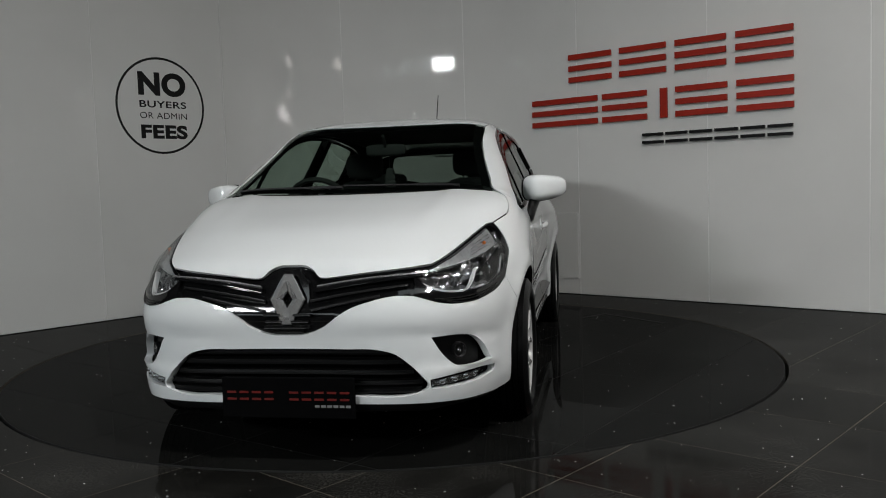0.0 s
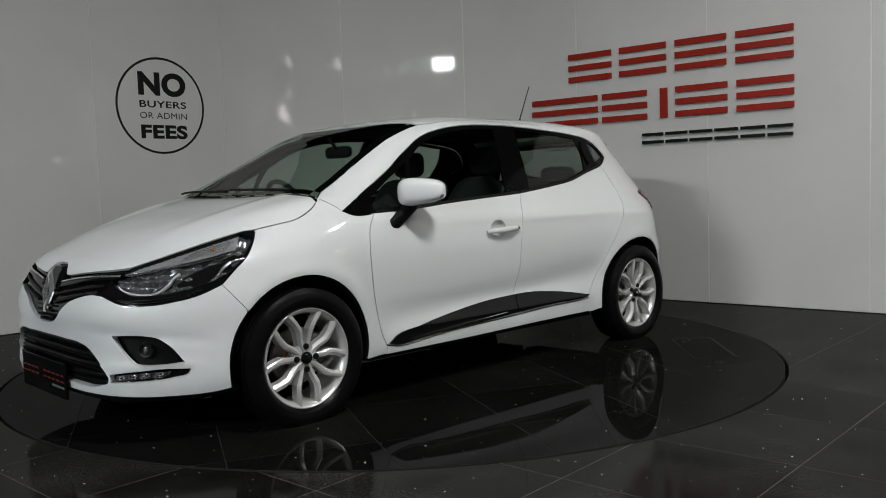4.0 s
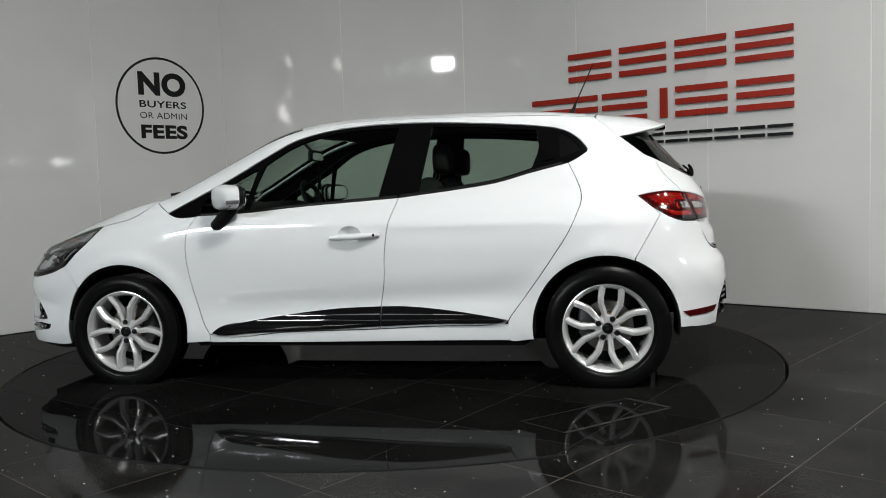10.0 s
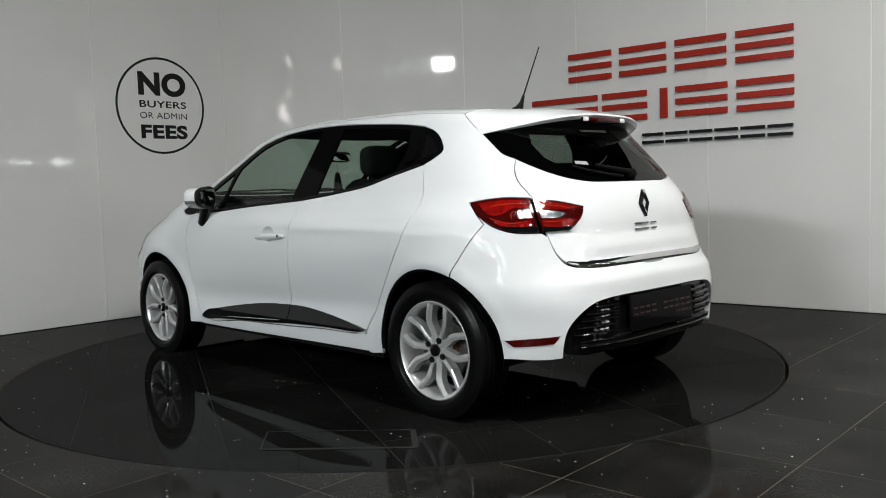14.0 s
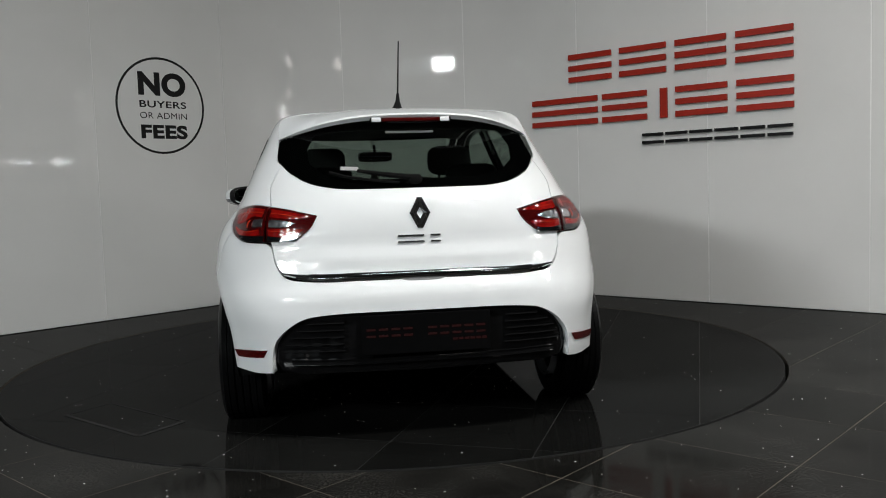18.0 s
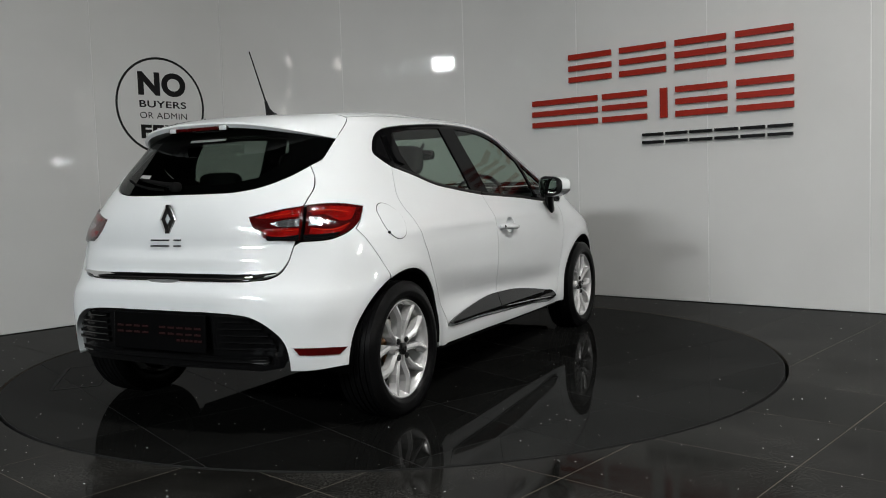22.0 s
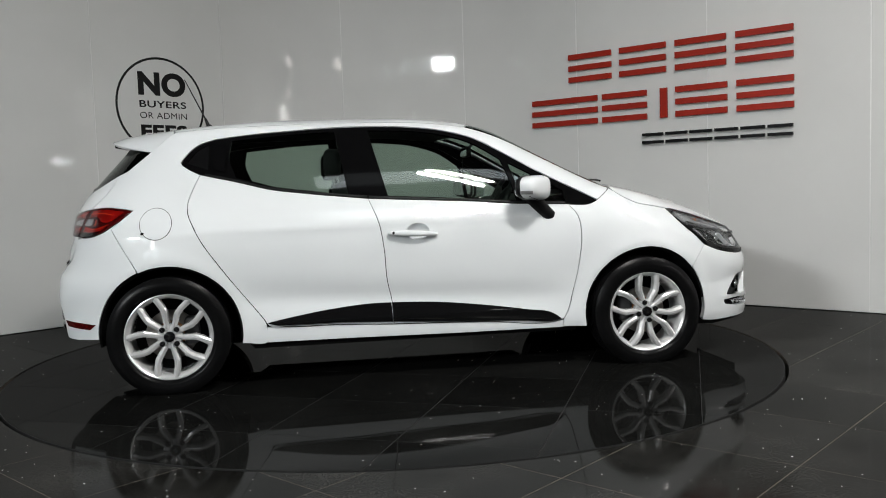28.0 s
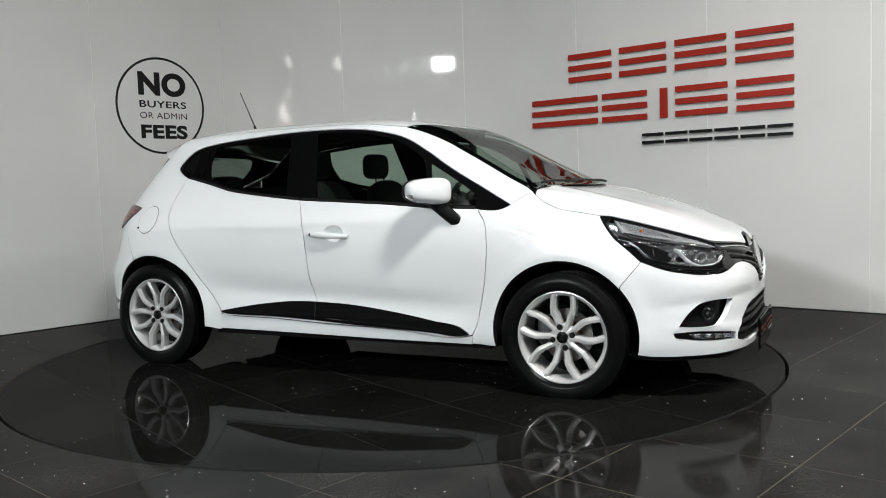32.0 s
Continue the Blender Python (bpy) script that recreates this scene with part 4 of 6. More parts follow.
    for i in range(15):
        u = i / 14
        q, n = on("side", 0.112 - 0.262 * u, 0.773 + 0.013 * u, 0.004 + 0.024 * math.sin(math.pi * min(1, max(0, u * 0.94 + 0.03))) ** 0.6)
        pts.append(q)
        rad.append(0.0095 + 0.0075 * math.sin(math.pi * u))
    tube(b, pts, rad, 10)
    for v in b.verts:
        v.co.y *= s
    h = part("door_handle", b, M_WHITE, door)
    b = bmesh.new()
    blob(b, (-0.122, on("side", -0.10, 0.785)[0].y + 0.024, 0.787), (0.008, 0.010, 0.008), 0.9, 10, 6)
    for v in b.verts:
        v.co.y *= s
    part("lock_barrel", b, M_PLASTIC, h, "dark key lock")
    panel("handle_bowl", door, M_WHITE, bowl, "side", lift=0.0, depth=0, flip=flip, grid=0.012,
          shape=lambda q: -0.030 * np.clip(1 - ((q[:, 0] - 0.012) / 0.062) ** 2 - ((q[:, 1] - 0.79) / 0.046) ** 2, 0, 1) ** 0.7)
    # outside mirror, its outer end swept back
    swept = Matrix.Translation((0.650, s * 0.86, 0)) @ pose(0, 0, 0, 0, 0, s * 34) @ Matrix.Translation((-0.650, -s * 0.86, 0))
    b = bmesh.new()
    blob(b, (0.650, s * 0.900, 1.004), (0.075, 0.116, 0.064), 0.62, 28, 16, clip_x=-0.62,
         taper=lambda x, y, z: (x * (1 - 0.25 * (s * y)), y, z * (1 - 0.14 * (s * y)) + (0.10 * s * y if z < 0 else 0)))
    b.transform(swept)
    mirror = part("door_mirror", b, M_WHITE, car, "white door mirror on a black arm")
    b = bmesh.new()
    blob(b, (0.609, s * 0.900, 1.004), (0.020, 0.1175, 0.0655), 0.62, 28, 12,
         taper=lambda x, y, z: (x, y, z * (1 - 0.14 * (s * y)) + (0.10 * s * y if z < 0 else 0)))
    b.transform(swept)
    part("mirror_rim", b, M_PLASTIC, mirror)
    b = bmesh.new()
    blob(b, (0.588, s * 0.902, 1.006), (0.005, 0.096, 0.049), 0.5, 24, 8)
    b.transform(swept)
    part("mirror_glass", b, M_MIRROR, mirror, "mirror glass")
    b = bmesh.new()
    arm = [(0.650, s * 0.850, 0.968, 0.044), (0.670, s * 0.838, 0.930, 0.036), (0.702, s * 0.824, 0.888, 0.032), (0.735, s * 0.812, 0.850, 0.030), (0.747, s * 0.805, 0.836, 0.014)]
    tube(b, [a[:3] for a in arm], [a[3] for a in arm], 12)
    bmesh.ops.scale(b, vec=(1.25, 0.75, 1), verts=b.verts, space=Matrix.Translation((-0.70, -s * 0.825, 0)))
    part("mirror_arm", b, M_PLASTIC, mirror, "black mirror arm")
    b = bmesh.new()
    rows = []
    for k in range(13):
        u = radians(58 + 74 * k / 12)
        row = []
        for v, grow in ((-36, 0.97), (-36, 1.012), (-26, 1.02), (-14, 1.012), (-14, 0.97)):
            cv, sv = math.cos(radians(v)) ** 0.62, -abs(math.sin(radians(v))) ** 0.62
            x, y = max(-0.6, cv * math.copysign(abs(math.cos(u)) ** 0.62, math.cos(u))), cv * math.sin(u) ** 0.62
            row.append(b.verts.new((0.650 + 0.075 * grow * x * (1 - 0.25 * y), s * (0.900 + 0.116 * grow * y), 1.004 + 0.064 * grow * (sv * (1 - 0.14 * y) + 0.10 * y))))
        rows.append(row)
    for r0, r1 in zip(rows, rows[1:]):
        for j in range(5):
            b.faces.new((r0[j], r0[(j + 1) % 5], r1[(j + 1) % 5], r1[j]))
    b.faces.new(rows[0])
    b.faces.new(rows[-1][::-1])
    b.transform(swept)
    part("indicator", b, M_INDICATOR, mirror, "clear indicator strip in the mirror")
    b = bmesh.new()
    pts = [(0.672 - 0.08 * u * u, s * (0.82 + 0.150 * u), 0.950 + 0.012 * u) for u in np.linspace(0, 1, 9)]
    tube(b, pts, [0.016, 0.020, 0.021, 0.021, 0.020, 0.018, 0.015, 0.011, 0.006], 8)
    part("mirror_base", b, M_PLASTIC, mirror)
    return fender, quarter, door, rear


left = car_side(1)
right = car_side(-1)

# fuel flap on the right quarter
ring = [(-1.333 + 0.0815 * math.cos(a), 0.879 + 0.0815 * math.sin(a)) for a in np.linspace(0, math.tau, 48, endpoint=False)]
flap = [(-1.333 + 0.0785 * math.cos(a), 0.879 + 0.0785 * math.sin(a)) for a in np.linspace(0, math.tau, 48, endpoint=False)]
fuel = panel("fuel_flap", right[1], M_WHITE, flap, "side", lift=0.0022, depth=0.002, flip=True, grid=0.02)
panel("flap_gap", right[1], M_LINER, ring, "side", lift=0.0008, depth=0, flip=True, grid=0.03)

q, n = on("side", -1.333 - 0.064, 0.879 - 0.047, 0.0)
b = bmesh.new()
blob(b, (q.x, -q.y, q.z), (0.010, 0.005, 0.007), 0.8, 10, 6)
part("flap_notch", b, M_LINER, fuel, "dark finger notch")

# ---- bonnet, roof, windscreen ----
hood_front = [(0.0, 0.738), (2.6, 0.736), (4.2, 0.722), (5.9, 0.690), (7.5, 0.688), (15.0, 0.706), (24.2, 0.723), (27.2, 0.729)]
p = on_front(np.array(sweep(hood_front[:5], 0.012, DEG)))
p2 = on_front(np.array(sweep(hood_front[4:], 0.012, DEG)))
front_xy = [(q[0], q[1]) for q in np.vstack([p[:-1], p2])]
p = on_front(np.array(sweep([(27.2, 0.729), (34.0, 0.778), (42.2, 0.828), (49.4, 0.862)], 0.012, DEG)))
lamp_xy = [(q[0], q[1]) for q in p]
p = on_side(np.array(sweep(HOOD_LINE, 0.012)))
line_xy = [(q[0], q[1]) for q in p]
back_xy = [tuple(q) for q in sweep([(line_xy[-1][0] + 0.012, line_xy[-1][1] - 0.02), (1.165, 0.50), (1.195, 0.25), (1.205, 0.0)], 0.015)]
hood_line = mirrored_top(front_xy[:-1] + lamp_xy[:-1] + line_xy[:-2] + back_xy)
bonnet = panel("bonnet", car, M_WHITE, shrink(hood_line), "top",
               shape=lambda q: 0.006 * bell(np.abs(q[:, 1]), 0.50 - 0.12 * (q[:, 0] - 1.2), 0.05) * np.clip((1.9 - q[:, 0]) / 0.4, 0, 1))

screen_xy = [(q[0], q[1]) for q in on_side(np.array(sweep(SCREEN_EDGE, 0.015)))]
roof_xy = [(q[0], q[1]) for q in on_side(np.array(sweep(ROOF_EDGE, 0.02)))]
top_xy = [tuple(q) for q in sweep([(0.33, screen_xy[-1][1]), (0.42, 0.35), (0.45, 0.0)], 0.02)]
low_xy = [tuple(q) for q in sweep([(1.165, 0.0), (1.155, 0.25), (1.13, 0.50), (1.105, screen_xy[0][1] - 0.01)], 0.02)]
roof_back = [tuple(q) for q in sweep([roof_xy[-1], (-1.29, 0.40), (-1.305, 0.20), (-1.31, 0.0)], 0.02)]
roof = panel("roof", car, M_WHITE, shrink(mirrored_top(top_xy[::-1] + roof_xy[1:] + roof_back[1:]), by=0.003), "top", grid=0.04)
panel("headliner", roof, M_TRIM_GREY, shrink(mirrored_top(top_xy[::-1] + roof_xy[1:] + roof_back[1:]), by=0.004), "top", lift=-0.03, depth=0, grid=0.08, label="grey roof lining")
screen_line = mirrored_top(low_xy + screen_xy[1:] + top_xy[1:])
screen = panel("windscreen", car, M_GLASS, shrink(screen_line, by=0.004), "top", lift=-0.003, depth=0, grid=0.04, label="tinted windscreen")
border = shrink(screen_line, by=0.045)
panel("screen_border", screen, M_GLOSS, shrink(screen_line, by=0.004), "top", holes=[border], lift=-0.0045, depth=0, grid=0.03, label="black glass border")
cowl = mirrored_top([(1.203, 0.0), (1.193, 0.25), (1.163, 0.50), (1.125, 0.66), (1.095, 0.665), (1.12, 0.50), (1.145, 0.25), (1.155, 0.0)])
panel("cowl", car, M_PLASTIC, cowl, "top", lift=-0.012, depth=0.01, grid=0.03, label="black plastic cowl under the windscreen")
for y0, y1, y2 in ((0.52, 0.12, -0.05), (-0.05, -0.40, -0.58)):
    b = bmesh.new()
    pts = [on("top", 1.135 - 0.02 * u, y0 + (y2 - y0) * u, 0.014)[0] for u in np.linspace(0, 1, 14)]
    tube(b, pts, [0.008] * 5 + [0.006] * 9, 6)
    part("wiper", b, M_PLASTIC, screen, "black wiper")

# ---- front bumper and grilles ----
GRILLE_LOW = [(0.0, 0.484), (2.6, 0.485), (4.6, 0.494), (7.0, 0.518), (9.0, 0.550), (11.6, 0.582), (15.5, 0.608), (19.7, 0.623), (22.6, 0.620)]
LAMP_LOW = [(22.6, 0.620), (24.5, 0.608), (26.8, 0.592), (29.6, 0.582), (33.0, 0.583), (36.4, 0.590), (41.5, 0.612)]
LAMP_REAR = as_turn([CORNER_A, (1.605, 0.705), (1.535, 0.765), (1.478, 0.832), (1.455, 0.863)])
low_side = as_turn(arc(ARCH_F[0], ARCH_F[1], ARCH_F[2] + 0.003, 39, -13, 16))
LIP = [low_side[-1], (44.0, 0.209), (35.5, 0.210), (24.0, 0.218), (12.0, 0.223), (0.0, 0.223)]
half = [tuple(q) for q in np.vstack([sweep(GRILLE_LOW, 0.012, DEG)[:-1], sweep(LAMP_LOW + [LAMP_REAR[0]], 0.012, DEG)[:-1],
                                     np.array(as_turn(sweep([CORNER_A, ARCH_CUT], 0.012)[:-1])), sweep(low_side, 0.012, DEG)[:-1], sweep(LIP, 0.014, DEG)])]
MOUTH = [(0.0, 0.432), (10.0, 0.430), (16.5, 0.424), (19.0, 0.408), (21.6, 0.365), (24.7, 0.292), (24.6, 0.275), (22.7, 0.259), (12.2, 0.254), (0.0, 0.252)]
mouth_half = [tuple(q) for q in np.vstack([sweep(MOUTH[:6], 0.012, DEG)[:-1], sweep(MOUTH[5:], 0.012, DEG)])]
FOG = loop([(25.4, 0.462), (28.5, 0.464), (31.6, 0.461), (34.3, 0.447), (36.0, 0.420), (38.6, 0.346)], [(38.6, 0.346), (35.5, 0.342), (32.4, 0.342)], [(32.4, 0.342), (29.8, 0.350), (27.6, 0.390), (25.4, 0.462)], scale=DEG)
DRL = loop([(24.9, 0.272), (24.9, 0.306)], [(24.9, 0.306), (30.0, 0.318), (35.0, 0.325), (39.6, 0.318)], [(39.6, 0.318), (39.4, 0.300), (36.5, 0.283), (31.0, 0.273), (24.9, 0.270)], scale=DEG)


def flipped(line):
    return [(-a, b) for a, b in line][::-1]


bumper = panel("front_bumper", car, M_WHITE, shrink(mirrored(half), DEG, 0.0008), "front", holes=[mirrored(mouth_half), FOG, flipped(FOG), DRL, flipped(DRL)], grid=0.022, depth=0.03,
               shape=lambda q: -0.006 * bell(q[:, 1], 0.475 - 0.0001 * (np.abs(q[:, 0]) - 20) ** 2, 0.016) * np.clip((np.abs(q[:, 0]) - 10) / 12, 0, 1) * np.clip((46 - np.abs(q[:, 0])) / 8, 0, 1)
               + 0.012 * bell(q[:, 1], 0.337, 0.012) * np.clip((np.abs(q[:, 0]) - 20) / 6, 0, 1) * np.clip((43 - np.abs(q[:, 0])) / 4, 0, 1))
lip = mirrored([(0.0, 0.222), (12.0, 0.222), (24.0, 0.217), (35.5, 0.209), (45.0, 0.208), (48.5, 0.205), (48.0, 0.18), (40.0, 0.163), (25.0, 0.158), (0.0, 0.158)])
panel("lower_lip", bumper, M_PLASTIC, lip, "front", lift=-0.022, depth=0.05, grid=0.03, label="black lower lip of the bumper")
back = mirrored([(0, 0.45), (18, 0.445), (26, 0.40), (28, 0.28), (24, 0.24), (0, 0.235)])
panel("mouth_backing", bumper, M_LINER, back, "front", lift=-0.075, depth=0, grid=0.05)
for z, a in ((0.415, 18.0), (0.378, 20.5), (0.341, 22.3), (0.304, 23.8), (0.270, 23.5)):
    b = bmesh.new()
    ribbon(b, "front", [(-a, z), (-a / 2, z + 0.003), (0, z + 0.004), (a / 2, z + 0.003), (a, z)], 0.020, -0.022, 0.03, 0.03)
    part("grille_slat", b, M_PLASTIC, bumper)
for s in (1, -1):
    fl = s < 0
    well = FOG if s > 0 else flipped(FOG)
    panel("fog_surround", bumper, M_PLASTIC, [(a, z) for a, z in shrink(well, DEG, -0.004)], "front", lift=-0.045, depth=0, grid=0.03, label="black fog light recess")
    q, n = on("front", s * 31.6, 0.398, -0.040)
    m = Matrix.Translation(q) @ n.to_track_quat("Y", "Z").to_matrix().to_4x4()
    b = bmesh.new()
    lathe(b, [(0.001, 0.006), (0.022, 0.008), (0.028, 0.016), (0.031, 0.014), (0.031, -0.004)], 24, m=m)
    fog = part("fog_light", b, M_PLASTIC, bumper, "round fog light")
    b = bmesh.new()
    lathe(b, [(0.001, 0.019), (0.015, 0.017), (0.027, 0.013)], 24, m=m)
    part("fog_lens", b, M_LENS, fog)
    b = bmesh.new()
    lathe(b, [(0.001, 0.013), (0.008, 0.012), (0.010, 0.009)], 16, m=m)
    part("fog_bulb", b, M_SATIN, fog)
    strip_line = DRL if s > 0 else flipped(DRL)
    panel("lamp_recess", bumper, M_LINER, shrink(strip_line, DEG, -0.003), "front", lift=-0.030, depth=0, grid=0.03)
    LEDS = loop([(25.2, 0.275), (25.5, 0.302)], [(25.5, 0.302), (31.0, 0.312), (36.5, 0.314)], [(36.5, 0.314), (36.0, 0.300), (31.0, 0.283), (25.2, 0.275)], scale=DEG)
    lens = panel("running_light", bumper, M_LENS, LEDS if s > 0 else flipped(LEDS), "front", lift=-0.006, depth=0.02, grid=0.03, label="clear running light strip")
    panel("reflector_strip", lens, M_SATIN, shrink(LEDS if s > 0 else flipped(LEDS), DEG, 0.002), "front", lift=-0.020, depth=0, grid=0.008,
          shape=lambda q: 0.005 * np.sin(q[:, 0] * 2.6))
    for k in range(4):
        q, n = on("front", s * (27.2 + 2.4 * k), 0.294 + 0.004 * k, -0.012)
        b = bmesh.new()
        blob(b, q, (0.012, 0.012, 0.008), 0.8, 10, 6)
        part("led", b, M_SATIN, lens)

# upper grille: a dark band that wraps between the headlights, with a bright bar and a deep point at the badge
GR = [tuple(q) for q in np.vstack([sweep(hood_front[:5], 0.012, DEG)[:-1], sweep(hood_front[4:7] + [(26.0, 0.722)], 0.012, DEG)[:-1], sweep([(26.0, 0.722), (24.6, 0.690), (23.6, 0.650), (22.6, 0.620)], 0.012, DEG)[:-1],
                                   sweep(GRILLE_LOW[::-1], 0.012, DEG)])]
grille = panel("upper_grille", car, M_GLOSS, shrink(mirrored(GR), DEG, 0.0005), "front", lift=-0.016, depth=0.02, grid=0.025, label="gloss black grille band")
for s in (1, -1):
    b = bmesh.new()
    ribbon(b, "front", [(s * 5.2, 0.648), (s * 12, 0.668), (s * 19, 0.683), (s * 25, 0.690)], lambda u: 0.020 * (1 - 0.45 * u), 0.004, 0.016)
    part("grille_bar", b, M_GLOSS, grille, "gloss black grille bar")
    b = bmesh.new()
    ribbon(b, "front", [(s * 5.5, 0.661), (s * 12, 0.680), (s * 19, 0.693), (s * 25.5, 0.698)], 0.009, 0.008, 0.008)
    part("bright_strip", b, M_SILVER, grille, "thin chrome strip")
    for dz in (0.032, 0.062):
        b = bmesh.new()
        ribbon(b, "front", [(s * 4.4, 0.648 - dz * 1.15), (s * 11, 0.666 - dz), (s * 17, 0.676 - dz * 0.8)] + ([(s * 22, 0.684 - dz * 0.75)] if dz < 0.05 else []), 0.010, -0.002, 0.014)
        part("grille_slat", b, M_PLASTIC, grille)
for z, a in ((0.535, 4.0), (0.513, 4.2), (0.495, 3.0), (0.56, 4.5)):
    b = bmesh.new()
    ribbon(b, "front", [(-a, z), (0, z), (a, z)], 0.008, -0.002, 0.014)
    part("grille_slat", b, M_PLASTIC, grille)


def diamond(owner, way, turn, z, hw, hh, lift, mat):
    """A plain upright lozenge with cut tips, folded outwards along its middle line, open in the centre."""
    q, n = on(way, turn, z, lift)
    n = Vector((n.x, 0, n.z * 0.35)).normalized()
    side, up = Vector((0, 1, 0)), n.cross(Vector((0, 1, 0)))
    up = up if up.z > 0 else -up
    outer = [(0.26, 1.0), (1.0, 0.0), (0.26, -1.0), (-0.26, -1.0), (-1.0, 0.0), (-0.26, 1.0)]
    rows = [[(u, v, 0.0) for u, v in outer], [(u * 0.93, v * 0.96, 0.005) for u, v in outer],
            [(u * (0.62 if abs(u) > 0.5 else 0.45), v * 0.70, 0.011) for u, v in outer],
            [(u * (0.30 if abs(u) > 0.5 else 0.02), v * 0.36, 0.003) for u, v in outer], [(u * (0.28 if abs(u) > 0.5 else 0.02), v * 0.34, -0.004) for u, v in outer]]
    b = bmesh.new()
    rings = [[b.verts.new(q + side * (u * hw) + up * (v * hh) + n * d) for u, v, d in r] for r in rows]
    for r0, r1 in zip(rings, rings[1:]):
        for k in range(6):
            b.faces.new((r0[k], r0[(k + 1) % 6], r1[(k + 1) % 6], r1[k]))
    return part("emblem", b, mat, owner, "plain chrome lozenge emblem", smooth=False, weld=False)


diamond(grille, "front", 0, 0.617, 0.070, 0.096, -0.002, M_SILVER)
q, n = on("front", 0, 0.617, 0)
b = bmesh.new()
badge_ring = [(0.085, 0), (0.075, 0.06), (0.035, 0.106), (-0.035, 0.106), (-0.075, 0.06), (-0.085, 0), (-0.06, -0.06), (-0.03, -0.11), (0.03, -0.11), (0.06, -0.06)]
prism(b, badge_ring, q.x - 0.04, q.x - 0.008, lambda u, v, d: (d - 0.42 * max(0, v), u, q.z + v))
part("emblem_base", b, M_GLOSS, grille, "gloss black emblem base")


def number_plate(owner, x, z0, z1, nose, tilt):
    b = bmesh.new()
    box(b, -0.006, 0.006, -0.262, 0.262, -(z1 - z0) / 2, (z1 - z0) / 2, 0.004)
    pl = part("show_plate", b, M_SURROUND, owner, "black show plate with a row of red bars", smooth=False)
    pl.matrix_basis = pose(x, 0, (z0 + z1) / 2, 0, tilt, 0)
    s = 1 if nose else -1
    for i in range(10):
        if i == 4:
            continue
        b = bmesh.new()
        y = s * (-0.222 + i * 0.0493)
        for dz in (-0.013, 0.013):
            box(b, s * 0.0062, s * 0.0075, y - 0.018, y + 0.018, dz + 0.004, dz + 0.012)
        part("red_bar", b, M_PLATE_RED if nose else M_PLATE_DIM, pl, "red printed bar", smooth=False)
    for i in range(6):
        b = bmesh.new()
        y = s * (0.115 + i * 0.024)
        box(b, s * 0.0062, s * 0.0075, y - 0.009, y + 0.009, -0.035, -0.026)
        part("grey_bar", b, M_PLATE_GREY if nose else M_PLATE_DIM, pl, "grey printed bar", smooth=False)
    return pl


number_plate(bumper, 2.119, 0.172, 0.328, True, 0)

# ---- headlights ----
LAMP_TOP = [(23.2, 0.690), (27.2, 0.727), (34.0, 0.776), (42.2, 0.826), (49.2, 0.861)]
lamp_line = loop(LAMP_TOP, LAMP_REAR[::-1], [LAMP_REAR[0]] + LAMP_LOW[::-1], [(22.6, 0.620), (23.2, 0.655), (23.2, 0.690)], scale=DEG)
lens_line = loop([(23.4, 0.684), (27.3, 0.7245), (34.0, 0.7735), (42.2, 0.8235), (48.9, 0.856)], [(48.9, 0.856)] + [(a - 0.6, z) for a, z in LAMP_REAR[::-1][1:-1]] + [(44.5, 0.665)],
                 [(44.5, 0.665), (39.0, 0.633), (33.0, 0.618), (28.5, 0.622), (25.5, 0.645), (23.6, 0.680)], scale=DEG)
